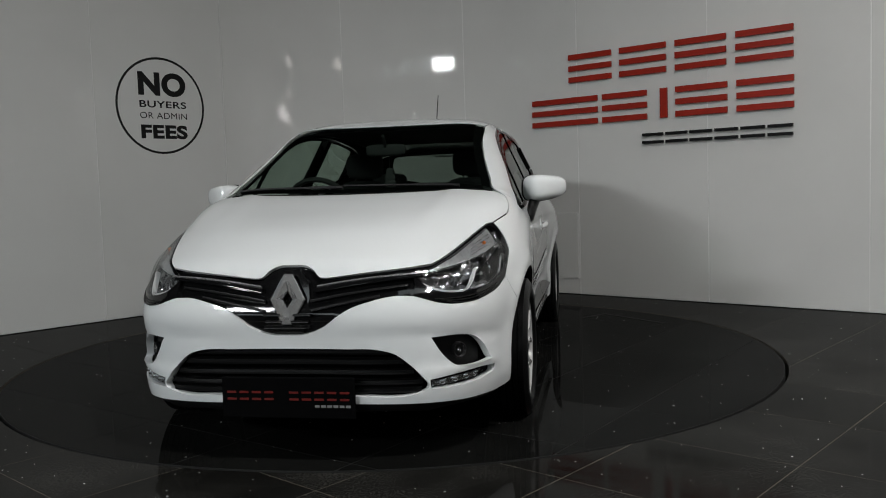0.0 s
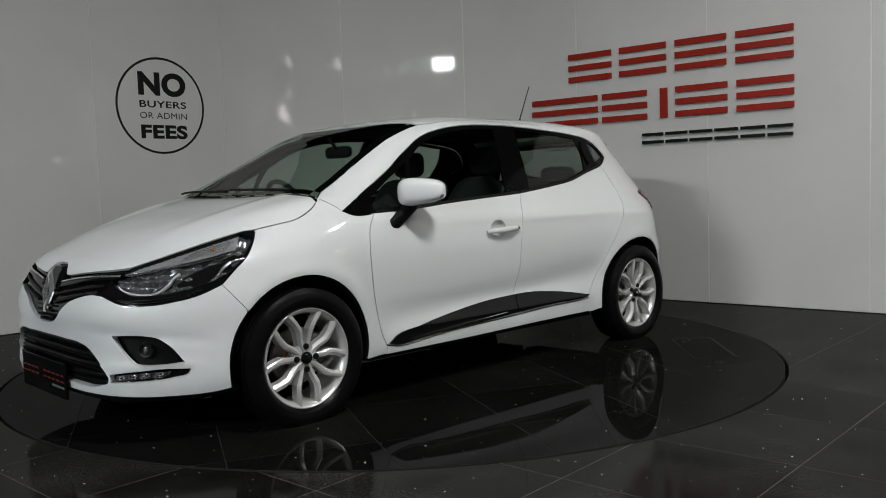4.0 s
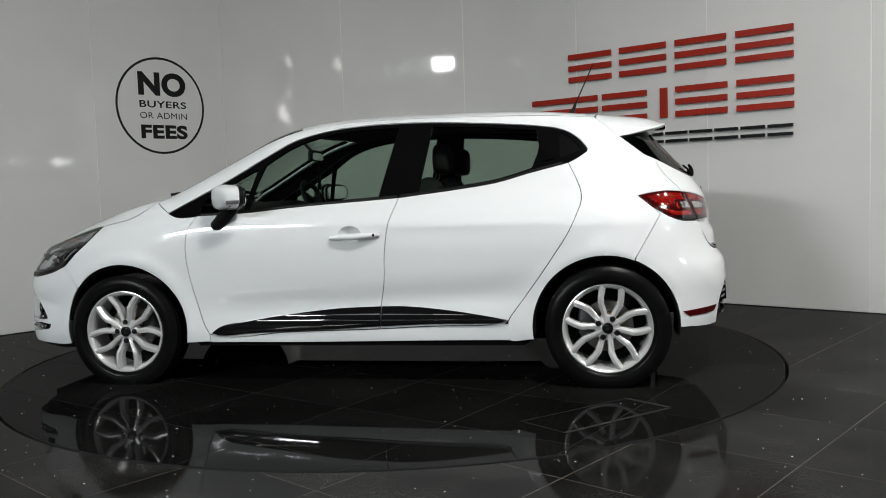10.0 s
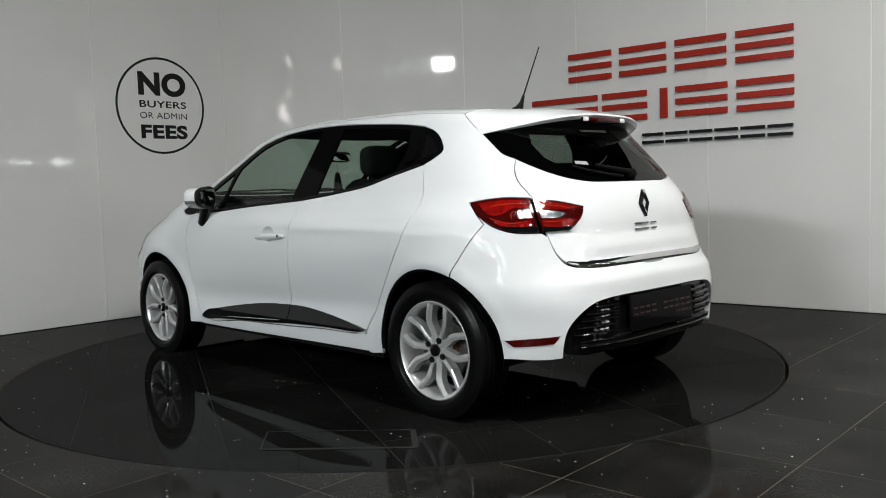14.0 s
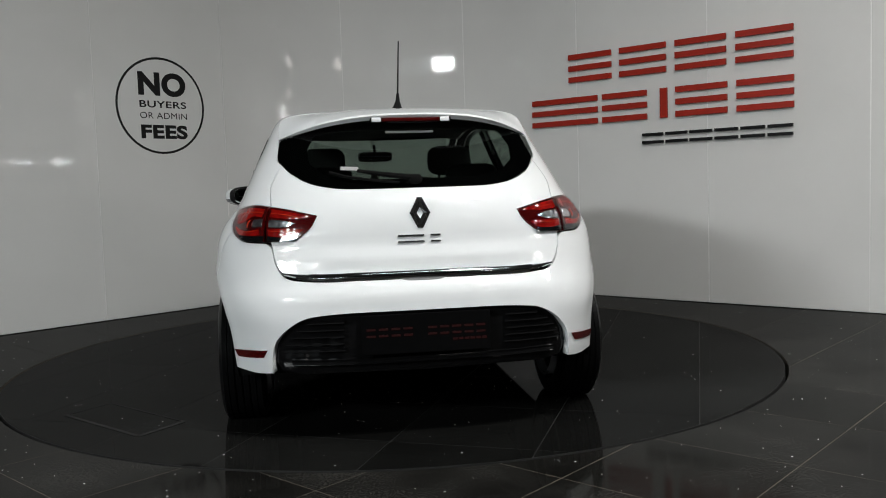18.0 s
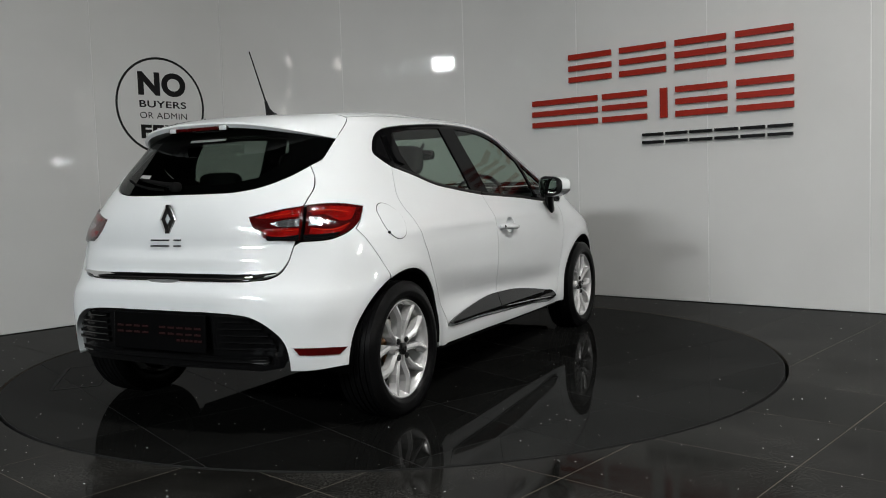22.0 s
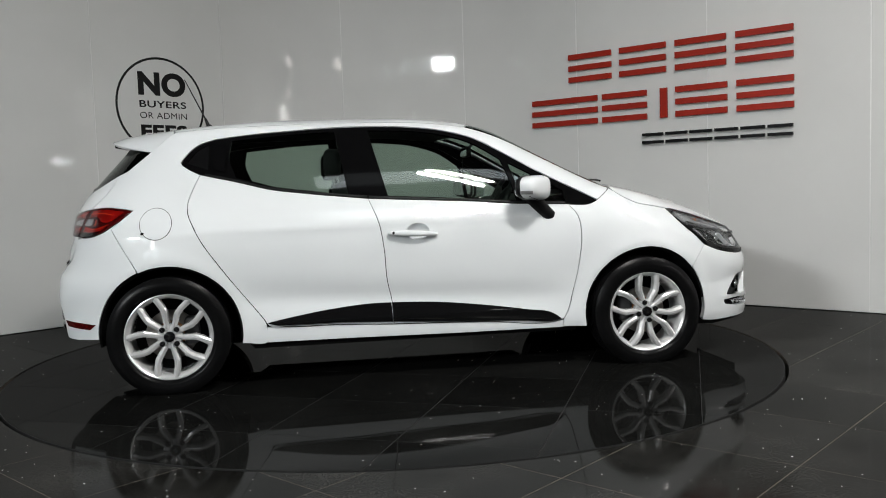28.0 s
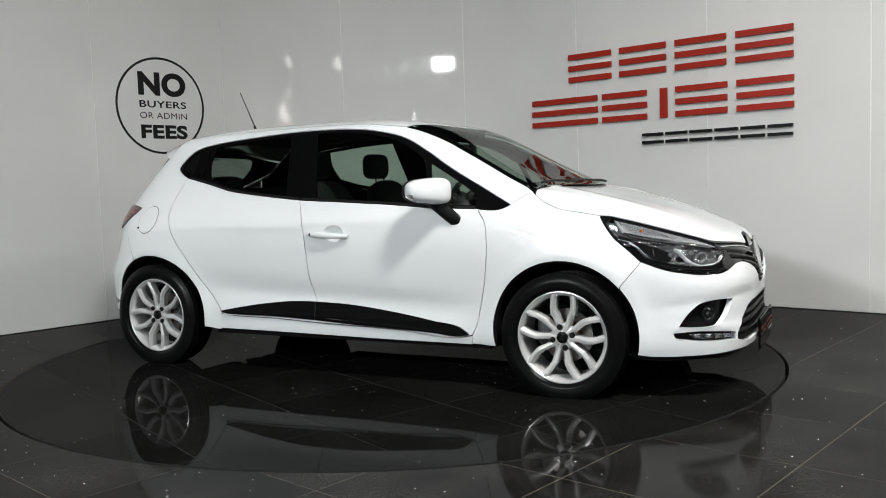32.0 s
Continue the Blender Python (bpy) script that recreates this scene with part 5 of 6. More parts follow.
for s in (1, -1):
    mirror_line = (lambda l: l) if s > 0 else flipped
    lamp = panel("headlight", car, M_GLOSS, shrink(mirror_line(lamp_line), DEG), "front", holes=[mirror_line(shrink(lens_line, DEG, 0.004))], lift=-0.001, depth=0.02, grid=0.02, label="headlight in a black housing with a clear lens")
    panel("headlight_lens", lamp, M_LENS, mirror_line(lens_line), "front", lift=0.001, depth=0, grid=0.03, label="clear plastic lens")
    panel("lamp_bowl", lamp, M_BOWL, mirror_line(lens_line), "front", lift=-0.060, depth=0, grid=0.012, label="bright reflector bowl",
          shape=lambda q: 0.055 * np.clip(1 - 2.2 * np.minimum(np.hypot((np.abs(q[:, 0]) - 42.0) / 18, (q[:, 1] - 0.725) / 0.19), np.hypot((np.abs(q[:, 0]) - 31.0) / 18, (q[:, 1] - 0.672) / 0.17)), 0, 1) * -0.6 + 0.035 + 0.006 * np.sign(np.sin(q[:, 1] * 130)) + 0.005 * np.sin(q[:, 0] * 2.1))
    for a, z, r, mat in ((41.0, 0.715, 0.050, M_CHROME), (31.3, 0.672, 0.040, M_CHROME)):
        q, n = on("front", s * a, z, -0.085)
        n = (n + Vector((1.2, 0, 0))).normalized()
        m = Matrix.Translation(q) @ n.to_track_quat("Y", "Z").to_matrix().to_4x4()
        b = bmesh.new()
        lathe(b, [(0.001, -0.02), (r * 0.5, -0.012), (r * 0.8, 0.008), (r, 0.035), (r * 1.06, 0.036), (r * 1.06, 0.02)], 28, m=m)
        cup = part("reflector", b, mat, lamp, "bright reflector cup")
        b = bmesh.new()
        lathe(b, [(0.001, 0.034), (0.010, 0.030), (0.012, 0.0), (0.012, -0.015)], 14, m=m)
        part("bulb_cap", b, M_CHROME, cup)
    # light guides: a bright J along the lower edge of each cup
    for pts, w in (([(24.5, 0.668), (27.0, 0.645), (30.0, 0.632), (33.6, 0.634), (35.6, 0.662), (37.0, 0.700), (37.6, 0.708)], 0.0075),
                   ([(35.0, 0.634), (39.0, 0.642), (42.6, 0.655), (44.6, 0.680), (45.8, 0.715), (47.4, 0.745)], 0.011)):
        b = bmesh.new()
        ribbon(b, "front", [(s * a, z) for a, z in pts], w, -0.020, 0.012)
        part("guide_or_highlight", b, M_GUIDE if w < 0.01 else M_SATIN, lamp, "bright light guide")
    # upper indicator bar
    top_bar = loop([(26.5, 0.713), (30.0, 0.740), (35.0, 0.775), (42.0, 0.817), (48.2, 0.848)], [(48.2, 0.848), (47.9, 0.79)], [(47.9, 0.79), (42.0, 0.764), (35.0, 0.737), (26.5, 0.706)], scale=DEG)
    panel("indicator_bar", lamp, M_INDICATOR, mirror_line(top_bar), "front", lift=-0.014, depth=0.012, grid=0.009, label="ribbed bright indicator bar",
          shape=lambda q: 0.0025 * np.sin(q[:, 0] * 5.5))
    b = bmesh.new()
    ribbon(b, "front", [(s * 26.5, 0.705), (s * 35.0, 0.735), (s * 42.0, 0.762), (s * 47.9, 0.788)], 0.0035, -0.008, 0.008)
    part("divider", b, M_SILVER, lamp, "thin bright divider")
    for k in range(4):
        b = bmesh.new()
        ribbon(b, "front", [(s * (36.5 + 0.8 * k), 0.752 + 0.012 * k), (s * (40.5 + 0.6 * k), 0.771 + 0.011 * k), (s * (45.5 + 0.5 * k), 0.788 + 0.012 * k)], 0.0028, -0.0095, 0.006)
        part("bright_rib", b, M_SATIN, lamp, "bright rib behind the lens")
    q, n = on("front", s * 43.0, 0.792, -0.006)
    b = bmesh.new()
    blob(b, q, (0.008, 0.008, 0.007), 0.9, 12, 8)
    part("indicator_bulb", b, M_ORANGE, lamp, "amber bulb")
    for k in range(3):
        b = bmesh.new()
        ribbon(b, "front", [(s * (26.5 + k), 0.604 - 0.005 * k), (s * 31, 0.603 - 0.009 * k), (s * 37, 0.612 - 0.009 * k), (s * (42 - k), 0.634 - 0.011 * k)], 0.004, 0.003, 0.006)
        part("housing_rib", b, M_PLASTIC, lamp)

# ---- tailgate, rear bumper, lights ----
GLASS_LOW = [(0.0, 1.024), (12.0, 1.024), (21.9, 1.029), (28.5, 1.047), (34.5, 1.078), (42.2, 1.132)]
gate_side = as_turn(GATE_EDGE[1:][::-1], False)
GLASS_UP = [(42.2, 1.134)] + [g for g in gate_side if 1.15 < g[1] < 1.26] + [(44.0, 1.268), (38.0, 1.288), (28.0, 1.315), (14.0, 1.333), (0.0, 1.337)]
glass_half = [tuple(q) for q in np.vstack([sweep(GLASS_LOW, 0.014, DEG)[:-1], sweep(GLASS_UP[:3], 0.014, DEG)[:-1], sweep(GLASS_UP[2:], 0.014, DEG)])]
GATE_LOW = [(39.2, 0.962), (38.6, 0.90), (36.4, 0.80), (34.6, 0.725), (32.6, 0.690), (29.4, 0.672), (18.0, 0.667), (0.0, 0.667)]
gate_half = [tuple(q) for q in np.vstack([sweep(GLASS_LOW, 0.014, DEG)[:-1], sweep(GATE_SEAM, 0.014, DEG)[:-1], sweep(GATE_LOW, 0.014, DEG)])]
gate = panel("tailgate", car, M_WHITE, shrink(mirrored(gate_half), DEG), "rear", grid=0.026,
             shape=lambda q: 0.010 * bell(q[:, 1], 0.742, 0.030) * np.clip((33 - np.abs(q[:, 0])) / 10, 0, 1) - 0.004 * bell(q[:, 1], 0.80, 0.03))
rear_glass = panel("rear_window", gate, M_GLASS_REAR, shrink(mirrored(glass_half), DEG, 0.002), "rear", lift=-0.002, depth=0, grid=0.04, label="tinted rear window")
clear = mirrored([(0.0, 1.062), (18.0, 1.066), (27.0, 1.090), (33.0, 1.140), (36.0, 1.20), (36.0, 1.262), (33.0, 1.275), (0.0, 1.285)])
panel("glass_border", rear_glass, M_GLOSS, shrink(mirrored(glass_half), DEG, 0.002), "rear", holes=[clear], lift=-0.0035, depth=0, grid=0.03, label="black border printed on the glass")
b = bmesh.new()
ribbon(b, "rear", [(-32.3, 0.688), (-27.0, 0.676), (-14.0, 0.674), (0, 0.674), (14.0, 0.674), (27.0, 0.676), (32.3, 0.688)], lambda u: 0.029 * min(1, 0.35 + 6 * min(u, 1 - u)), 0.013, 0.016)
part("chrome_strip", b, M_CHROME, gate, "chrome strip along the tailgate's lower edge")
b = bmesh.new()
ribbon(b, "rear", [(-5.5, 0.660), (0, 0.657), (5.5, 0.660)], lambda u: 0.020 * min(1, 0.3 + 5 * min(u, 1 - u)), 0.003, 0.01)
part("gate_pull", b, M_PLATE_GREY, gate, "grey recessed pull")
diamond(gate, "rear", 0, 0.918, 0.045, 0.064, 0.004, M_CHROME)
for k in range(4):
    b = bmesh.new()
    y = (4.4, 1.9, -0.6, -4.0)[k]
    ribbon(b, "rear", [(y + 1.5, 0.829), (y - (0.2 if k == 2 else 1.0), 0.829)], 0.007, 0.005, 0.005)
    ribbon(b, "rear", [(y + 1.5, 0.804), (y - (0.2 if k == 2 else 1.0), 0.804)], 0.007, 0.005, 0.005)
    part("name_bar", b, M_DARKCHROME, gate, "small dark chrome bars")
# rear wiper
b = bmesh.new()
q0, n0 = on("rear", 0.5, 1.045, 0.02)
blob(b, q0, (0.022, 0.03, 0.022), 0.8, 14, 8)
pts = [on("rear", a, z, 0.03)[0] for a, z in ((0.5, 1.045), (4, 1.05), (10, 1.062), (17, 1.078))]
tube(b, pts, [0.013, 0.012, 0.010, 0.007], 8)
pts = [on("rear", a, z, 0.012)[0] for a, z in ((5, 1.038), (12, 1.048), (20, 1.068), (25, 1.088))]
tube(b, pts, 0.006, 6)
part("rear_wiper", b, M_LINER, rear_glass, "black rear wiper")
b = bmesh.new()
ribbon(b, "rear", [(22.5, 1.112), (17.2, 1.108)], 0.020, 0.0015, 0.002)
part("sticker", b, M_STICKER, rear_glass, "small pale sticker")
b = bmesh.new()
ribbon(b, "rear", [(-9.5, 1.266), (9.5, 1.266)], 0.015, 0.002, 0.002)
part("sticker", b, M_STICKER, rear_glass, "pale strip sticker")

# roof spoiler: its ends follow the quarter panels
b = bmesh.new()
rows = []
N = 48
END_L, END_T = (Vector(q) for q in on_side(np.array([(-1.258, 1.352), (-1.372, 1.258)])))
ends = np.array(sweep([(-1.258, 1.352), (-1.32, 1.302), (-1.372, 1.258)], 0.004))
EDGE = [Vector(q) for q in on_side(ends[[int(u * (len(ends) - 1)) for u in (0, 0.275, 0.55, 0.775, 1)]])]
for i in range(N + 1):
    g = -1 + 2 * i / N
    f = abs(g)
    lead = on("top", END_L.x + 0.004 - 0.05 * (1 - f * f), g * (END_L.y - 0.004), 0.0)[0]
    lead.z -= 0.0015
    tip = Vector((-1.648 + (END_T.x + 1.648) * f ** 3.4, g * (END_T.y - 0.004), 1.342 + (END_T.z - 1.342) * f ** 2.6))
    full = 1 - f ** 5
    mid = lead.lerp(tip, 0.55) + Vector((0, 0, 0.006 + 0.010 * full))
    under_t = tip + Vector((0.012, 0, -0.006 - 0.018 * full))
    under_m = lead.lerp(tip, 0.55) + Vector((0, -0.01 * g, -0.012 - 0.03 * full))
    under_l = lead + Vector((0, -0.01 * g, -0.03))
    top = [lead, lead.lerp(mid, 0.5) + Vector((0, 0, 0.004)), mid, mid.lerp(tip, 0.5) + Vector((0, 0, 0.004)), tip]
    if i == 0:
        drift = [Vector((q.x, -q.y + 0.0015, q.z)) - v for q, v in zip(EDGE, top)]
    top = [v + Vector((d.x, -d.y * g, d.z)) * f ** 8 for v, d in zip(top, drift)]
    tip = top[4]
    rows.append([b.verts.new(v) for v in top + [tip + Vector((-0.003, 0, -0.004 - 0.004 * full)), under_t, under_m, under_l]])
for r0, r1 in zip(rows, rows[1:]):
    for j in range(8):
        b.faces.new((r0[j], r0[j + 1], r1[j + 1], r1[j]))
b.faces.new(rows[0])
b.faces.new(rows[-1][::-1])
spoiler = part("roof_spoiler", b, M_WHITE, gate, "white roof spoiler over the rear window")
b = bmesh.new()
box(b, -1.642, -1.60, -0.175, 0.175, 1.302, 1.327, 0.006)
part("lamp_frame", b, M_GLOSS, spoiler)
b = bmesh.new()
box(b, -1.650, -1.63, -0.125, 0.125, 1.307, 1.322, 0.004)
part("brake_light", b, M_DARKRED, spoiler, "dark red high brake light")
for s in (1, -1):
    b = bmesh.new()
    box(b, -1.646, -1.62, min(s * 0.127, s * 0.168), max(s * 0.127, s * 0.168), 1.305, 1.325, 0.004)
    part("lamp_end", b, M_WHITE, spoiler, "white end piece")

# rear bumper
DIFF = [(34.6, 0.292), (34.4, 0.345), (33.4, 0.412), (30.6, 0.470), (26.5, 0.514), (22.0, 0.527), (17.9, 0.531), (8.0, 0.532), (0.0, 0.532)]
arch_back = as_turn(arc(ARCH_R[0], ARCH_R[1], ARCH_R[2] + 0.002, 113.6, 181.2, 16), False)
BUMP_TOP = [(0.0, 0.659), (14.0, 0.659), (27.5, 0.662), (30.6, 0.668), (32.85, 0.685), (34.72, 0.723), (36.28, 0.79), (36.85, 0.812)]
tl = as_turn([(-1.56, 0.858)], False)[0]
bump_half = [tuple(q) for q in np.vstack([sweep(BUMP_TOP, 0.014, DEG)[:-1], sweep(TAIL_LOW[::-1][:4] + [tl], 0.014, DEG)[:-1], np.array(as_turn(sweep([(-1.56, 0.858), (-1.432, 0.645)], 0.012)[:-1], False)), sweep(arch_back, 0.014, DEG)[:-1],
                                          sweep([arch_back[-1], (46.0, 0.292), (40.0, 0.287), (36.2, 0.289), (34.6, 0.292)], 0.014, DEG)[:-1], sweep(DIFF, 0.014, DEG)])]
rear_bumper = panel("rear_bumper", car, M_WHITE, shrink(mirrored(bump_half), DEG), "rear", grid=0.024, depth=0.03,
                    shape=lambda q: 0.008 * bell(q[:, 1], 0.61, 0.03) * np.clip((40 - np.abs(q[:, 0])) / 10, 0, 1))
lower = mirrored([(0.0, 0.532), (18.0, 0.531), (26.5, 0.514), (30.6, 0.470), (33.4, 0.412), (34.4, 0.345), (33.0, 0.30), (28.0, 0.284), (0.0, 0.280)])
diffuser = panel("diffuser", rear_bumper, M_GLOSS, shrink(lower, DEG, -0.002), "rear", lift=-0.024, depth=0.08, grid=0.03, label="black lower bumper insert")
for z, a0, a1 in ((0.500, 18.5, 26.0), (0.472, 18.5, 28.5), (0.444, 18.5, 30.0), (0.416, 18.5, 31.0), (0.388, 18.5, 31.8)):
    for s in (1, -1):
        b = bmesh.new()
        ribbon(b, "rear", [(s * a0, z), (s * (a0 + a1) / 2, z), (s * a1, z)], 0.013, -0.008, 0.016)
        part("insert_slat", b, M_GLOSS, diffuser)
b = bmesh.new()
ribbon(b, "rear", [(-30, 0.34), (-15, 0.335), (0, 0.335), (15, 0.335), (30, 0.34)], 0.022, -0.006, 0.02)
part("insert_ridge", b, M_GLOSS, diffuser)
number_plate(diffuser, -1.938, 0.362, 0.522, False, 3)
for s in (1, -1):
    r = loop([(47.5, 0.372), (41.0, 0.381), (35.4, 0.388)], [(35.4, 0.388), (36.6, 0.357)], [(36.6, 0.357), (41.0, 0.350), (45.5, 0.345)], scale=DEG)
    panel("rear_reflector", rear_bumper, M_DARKRED, r if s > 0 else flipped(r), "rear", lift=0.003, depth=0.006, grid=0.02, label="dark red reflector")
    b = bmesh.new()
    ribbon(b, "rear", [(s * 34.4, 0.392), (s * 41, 0.385), (s * 45, 0.380), (s * 48.5, 0.375)], 0.004, 0.0006, 0.004)
    part("bumper_crease", b, M_WHITE, rear_bumper, "fine crease line")
    # tail light in two pieces: one on the quarter, one on the tailgate
    outer = loop([(40.0, 0.961), (45.5, 0.967), (51.0, 0.961), (55.8, 0.949)], [(55.8, 0.949), (53.4, 0.894), (50.0, 0.852), (46.2, 0.828), (38.6, 0.817)], [(38.6, 0.817), (39.4, 0.89), (40.0, 0.961)], scale=DEG)
    inner = loop([(39.3, 0.961), (34.0, 0.950), (25.6, 0.921)], [(25.6, 0.921), (26.6, 0.880), (29.5, 0.832)], [(29.5, 0.832), (33.5, 0.820), (37.7, 0.817)], [(37.7, 0.817), (38.7, 0.89), (39.3, 0.961)], scale=DEG)
    for line, a_mid in ((outer, 45.0), (inner, 34.0)):
        fl = (lambda l: l) if s > 0 else flipped
        body = panel("tail_light", car if line is outer else gate, M_DARKRED, fl(shrink(line, DEG, 0.001)), "rear", lift=0.003, depth=0.02, grid=0.02, label="red tail light")
        if line is outer:
            segs = ((loop([(41.0, 0.950), (45.5, 0.955), (53.4, 0.943)], [(53.4, 0.943), (50.5, 0.895), (47.5, 0.895), (44.5, 0.920), (41.0, 0.918)], scale=DEG), M_REDLENS),
                    (loop([(40.6, 0.870), (45.0, 0.862), (50.6, 0.882)], [(50.6, 0.882), (48.0, 0.852), (44.0, 0.843), (40.0, 0.845)], scale=DEG), M_REDLENS),
                    (loop([(40.3, 0.912), (43.2, 0.910)], [(43.2, 0.910), (43.6, 0.885), (43.0, 0.876)], [(43.0, 0.876), (40.0, 0.878)], scale=DEG), M_SATIN))
        else:
            segs = ((loop([(38.6, 0.950), (34.0, 0.940), (26.8, 0.916)], [(26.8, 0.916), (30.5, 0.910), (38.2, 0.917)], scale=DEG), M_REDLENS),
                    (loop([(37.9, 0.868), (31.0, 0.870), (28.6, 0.866)], [(28.6, 0.866), (30.4, 0.842)], [(30.4, 0.842), (34.0, 0.836), (37.4, 0.838)], scale=DEG), M_REDLENS),
                    (loop([(38.2, 0.909), (33.6, 0.902), (31.0, 0.892)], [(31.0, 0.892), (32.5, 0.880), (37.8, 0.877)], scale=DEG), M_SATIN))
        for ln, mt in segs:
            panel("lamp_segment", body, mt, fl(ln), "rear", lift=0.0046, depth=0.002, grid=0.012, label="bright lamp segment" if mt is M_SATIN else "glossy red lamp segment",
                  shape=lambda q: 0.0012 * np.sin(q[:, 0] * 7) + 0.0012 * np.sin(q[:, 1] * 240))
        # orange highlights of the lamp, drawn as bright raised arcs
        arcs = (([(40.6, 0.934), (44.0, 0.938), (48.0, 0.934), (50.5, 0.925)], 0.006), ([(41.0, 0.866), (44.5, 0.858), (48.0, 0.866), (50.0, 0.880)], 0.005), ([(44.6, 0.905), (45.2, 0.890), (44.8, 0.876)], 0.006)) if line is outer else \
            (([(38.2, 0.932), (34.0, 0.926), (30.0, 0.915)], 0.004), ([(37.4, 0.862), (34.0, 0.860), (31.4, 0.862)], 0.004))
        for pts, w in arcs:
            b = bmesh.new()
            ribbon(b, "rear", [(s * p0, p1) for p0, p1 in pts], lambda u: w * (0.4 + 1.2 * u * (1 - u)), 0.0068, 0.003)
            part("guide_or_highlight", b, M_EMBER, body, "orange-red highlight painted on the tail light")
        shade = loop([(38.7, 0.842), (43.0, 0.840), (47.6, 0.846)], [(47.6, 0.846), (46.0, 0.829), (42.0, 0.820), (38.7, 0.818)], scale=DEG) if line is outer else \
            loop([(37.7, 0.842), (33.0, 0.836), (30.2, 0.840)], [(30.2, 0.840), (30.0, 0.832), (33.5, 0.822), (37.6, 0.819)], scale=DEG)
        panel("lamp_shade", body, M_GLOSS, fl(shade), "rear", lift=0.0066, depth=0.003, grid=0.02, label="black lower edge")
        panel("lamp_lens", body, M_LENS, fl(shrink(line, DEG, 0.001)), "rear", lift=0.0085, depth=0.004, grid=0.03)

# ---- aerial ----
q, n = on("top", AERIAL_X, 0.0)
b = bmesh.new()
tube(b, [q + Vector((0.03, 0, -0.004)), q + Vector((0.012, 0, 0.012)), q + Vector((-0.005, 0, 0.04)), q + Vector((-0.018, 0, 0.075))], [0.032, 0.022, 0.011, 0.007], 12)
base = part("aerial", b, M_PLASTIC, car, "black roof aerial")
b = bmesh.new()
tube(b, [q + Vector((-0.018, 0, 0.075)), Vector(AERIAL_TIP)], [0.0042, 0.0028], 8)
part("mast", b, M_PLASTIC, base)

# ---- inner shell, floor and wheel wells ----
b = bmesh.new()
top_z = curve([(-1.95, 0.60), (-1.84, 0.96), (-1.70, 1.01), (-1.5, 1.08), (-1.3, 1.12), (-1.07, 1.09), (-0.76, 1.01), (-0.26, 0.955), (0.35, 0.92), (1.0, 0.89), (1.3, 0.86), (1.6, 0.78), (1.85, 0.68), (2.1, 0.58)])
n_around, rows = 300, []
ang = np.linspace(0, math.tau, n_around, endpoint=False)
d = np.stack([np.cos(ang), np.sin(ang), ang * 0], 1)
first = reach(np.tile((0.1, 0.0, 0.55), (n_around, 1)), d, 0, 3)
for v in np.linspace(0, 1, 16):
    low = 0.20 + 0.13 * np.clip((-1.15 - first[:, 0]) / 0.35, 0, 1)
    z = low + (top_z(first[:, 0]) - low) * v
    o = np.stack([ang * 0 + 0.1, ang * 0, z], 1)
    p = reach(o, d, 0, 3)
    p = p - skin_normal(p) * 0.034 * (1, 1, 0)
    for wx in (1.2945, -1.2945):
        well = (np.hypot(p[:, 0] - wx, p[:, 2] - 0.30) < 0.385)
        p[:, 1] = np.where(well, np.sign(p[:, 1]) * np.minimum(np.abs(p[:, 1]), 0.53), p[:, 1])
    front_pull = np.clip((p[:, 0] - 1.75) / 0.3, 0, 1)
    p[:, 0] -= 0.07 * front_pull
    rows.append([b.verts.new(q) for q in p])
for r0, r1 in zip(rows, rows[1:]):
    for j in range(n_around):
        b.faces.new((r0[j], r0[(j + 1) % n_around], r1[(j + 1) % n_around], r1[j]))
b.faces.new(rows[0])
part("underbody", b, M_LINER, car, "black inner body and wheel wells", smooth=False)

# ---- cabin ----
b = bmesh.new()
rows = []
for y in np.linspace(-0.70, 0.70, 15):
    prof = [(1.15, 0.88), (1.08, 0.955), (0.90, 0.962), (0.72, 0.945 + 0.02 * bell(y, -0.37, 0.18)), (0.64, 0.90), (0.66, 0.72), (0.75, 0.60)]
    rows.append([b.verts.new((x - 0.03 * (abs(y) / 0.7) ** 2, y, z)) for x, z in prof])
for r0, r1 in zip(rows, rows[1:]):
    for j in range(len(r0) - 1):
        b.faces.new((r0[j], r0[j + 1], r1[j + 1], r1[j]))
dash = part("dashboard", b, M_DASH, car)
b = bmesh.new()
m = pose(0.56, -0.36, 0.925, 0, -64, 0)
lathe(b, [(0.178 + 0.015 * math.cos(a), 0.015 * math.sin(a)) for a in np.linspace(0, math.tau, 9, endpoint=False)], 32, "Z", True, m)
for a in (0, 125, 235):
    e = m @ Vector((0.175 * math.cos(radians(a + 180)), 0.175 * math.sin(radians(a + 180)), 0))
    tube(b, [m @ Vector((0, 0, 0)), e], [0.03, 0.014], 8)
lathe(b, [(0.001, -0.03), (0.06, -0.02), (0.07, 0.02), (0.001, 0.03)], 20, "Z", False, m)
part("steering_wheel", b, M_DASH, dash, "black steering wheel")
b = bmesh.new()
blob(b, (0.445, 0.0, 1.238), (0.016, 0.115, 0.034), 0.45, 20, 10)
tube(b, [(0.45, 0, 1.25), (0.51, 0, 1.315)], 0.010, 8)
im = part("inner_mirror", b, M_DASH, car, "black rear-view mirror")
b = bmesh.new()
blob(b, (0.428, 0.0, 1.238), (0.004, 0.106, 0.028), 0.4, 20, 8)
part("mirror_glass", b, M_MIRROR, im)
b = bmesh.new()
tube(b, [(0.425, 0.012, 1.215), (0.422, 0.012, 1.13)], 0.0015, 5)
for z, w in ((1.115, 0.022), (1.085, 0.03), (1.05, 0.036)):
    blob(b, (0.421, 0.012, z), (0.006, w, 0.024), 0.7, 12, 8)
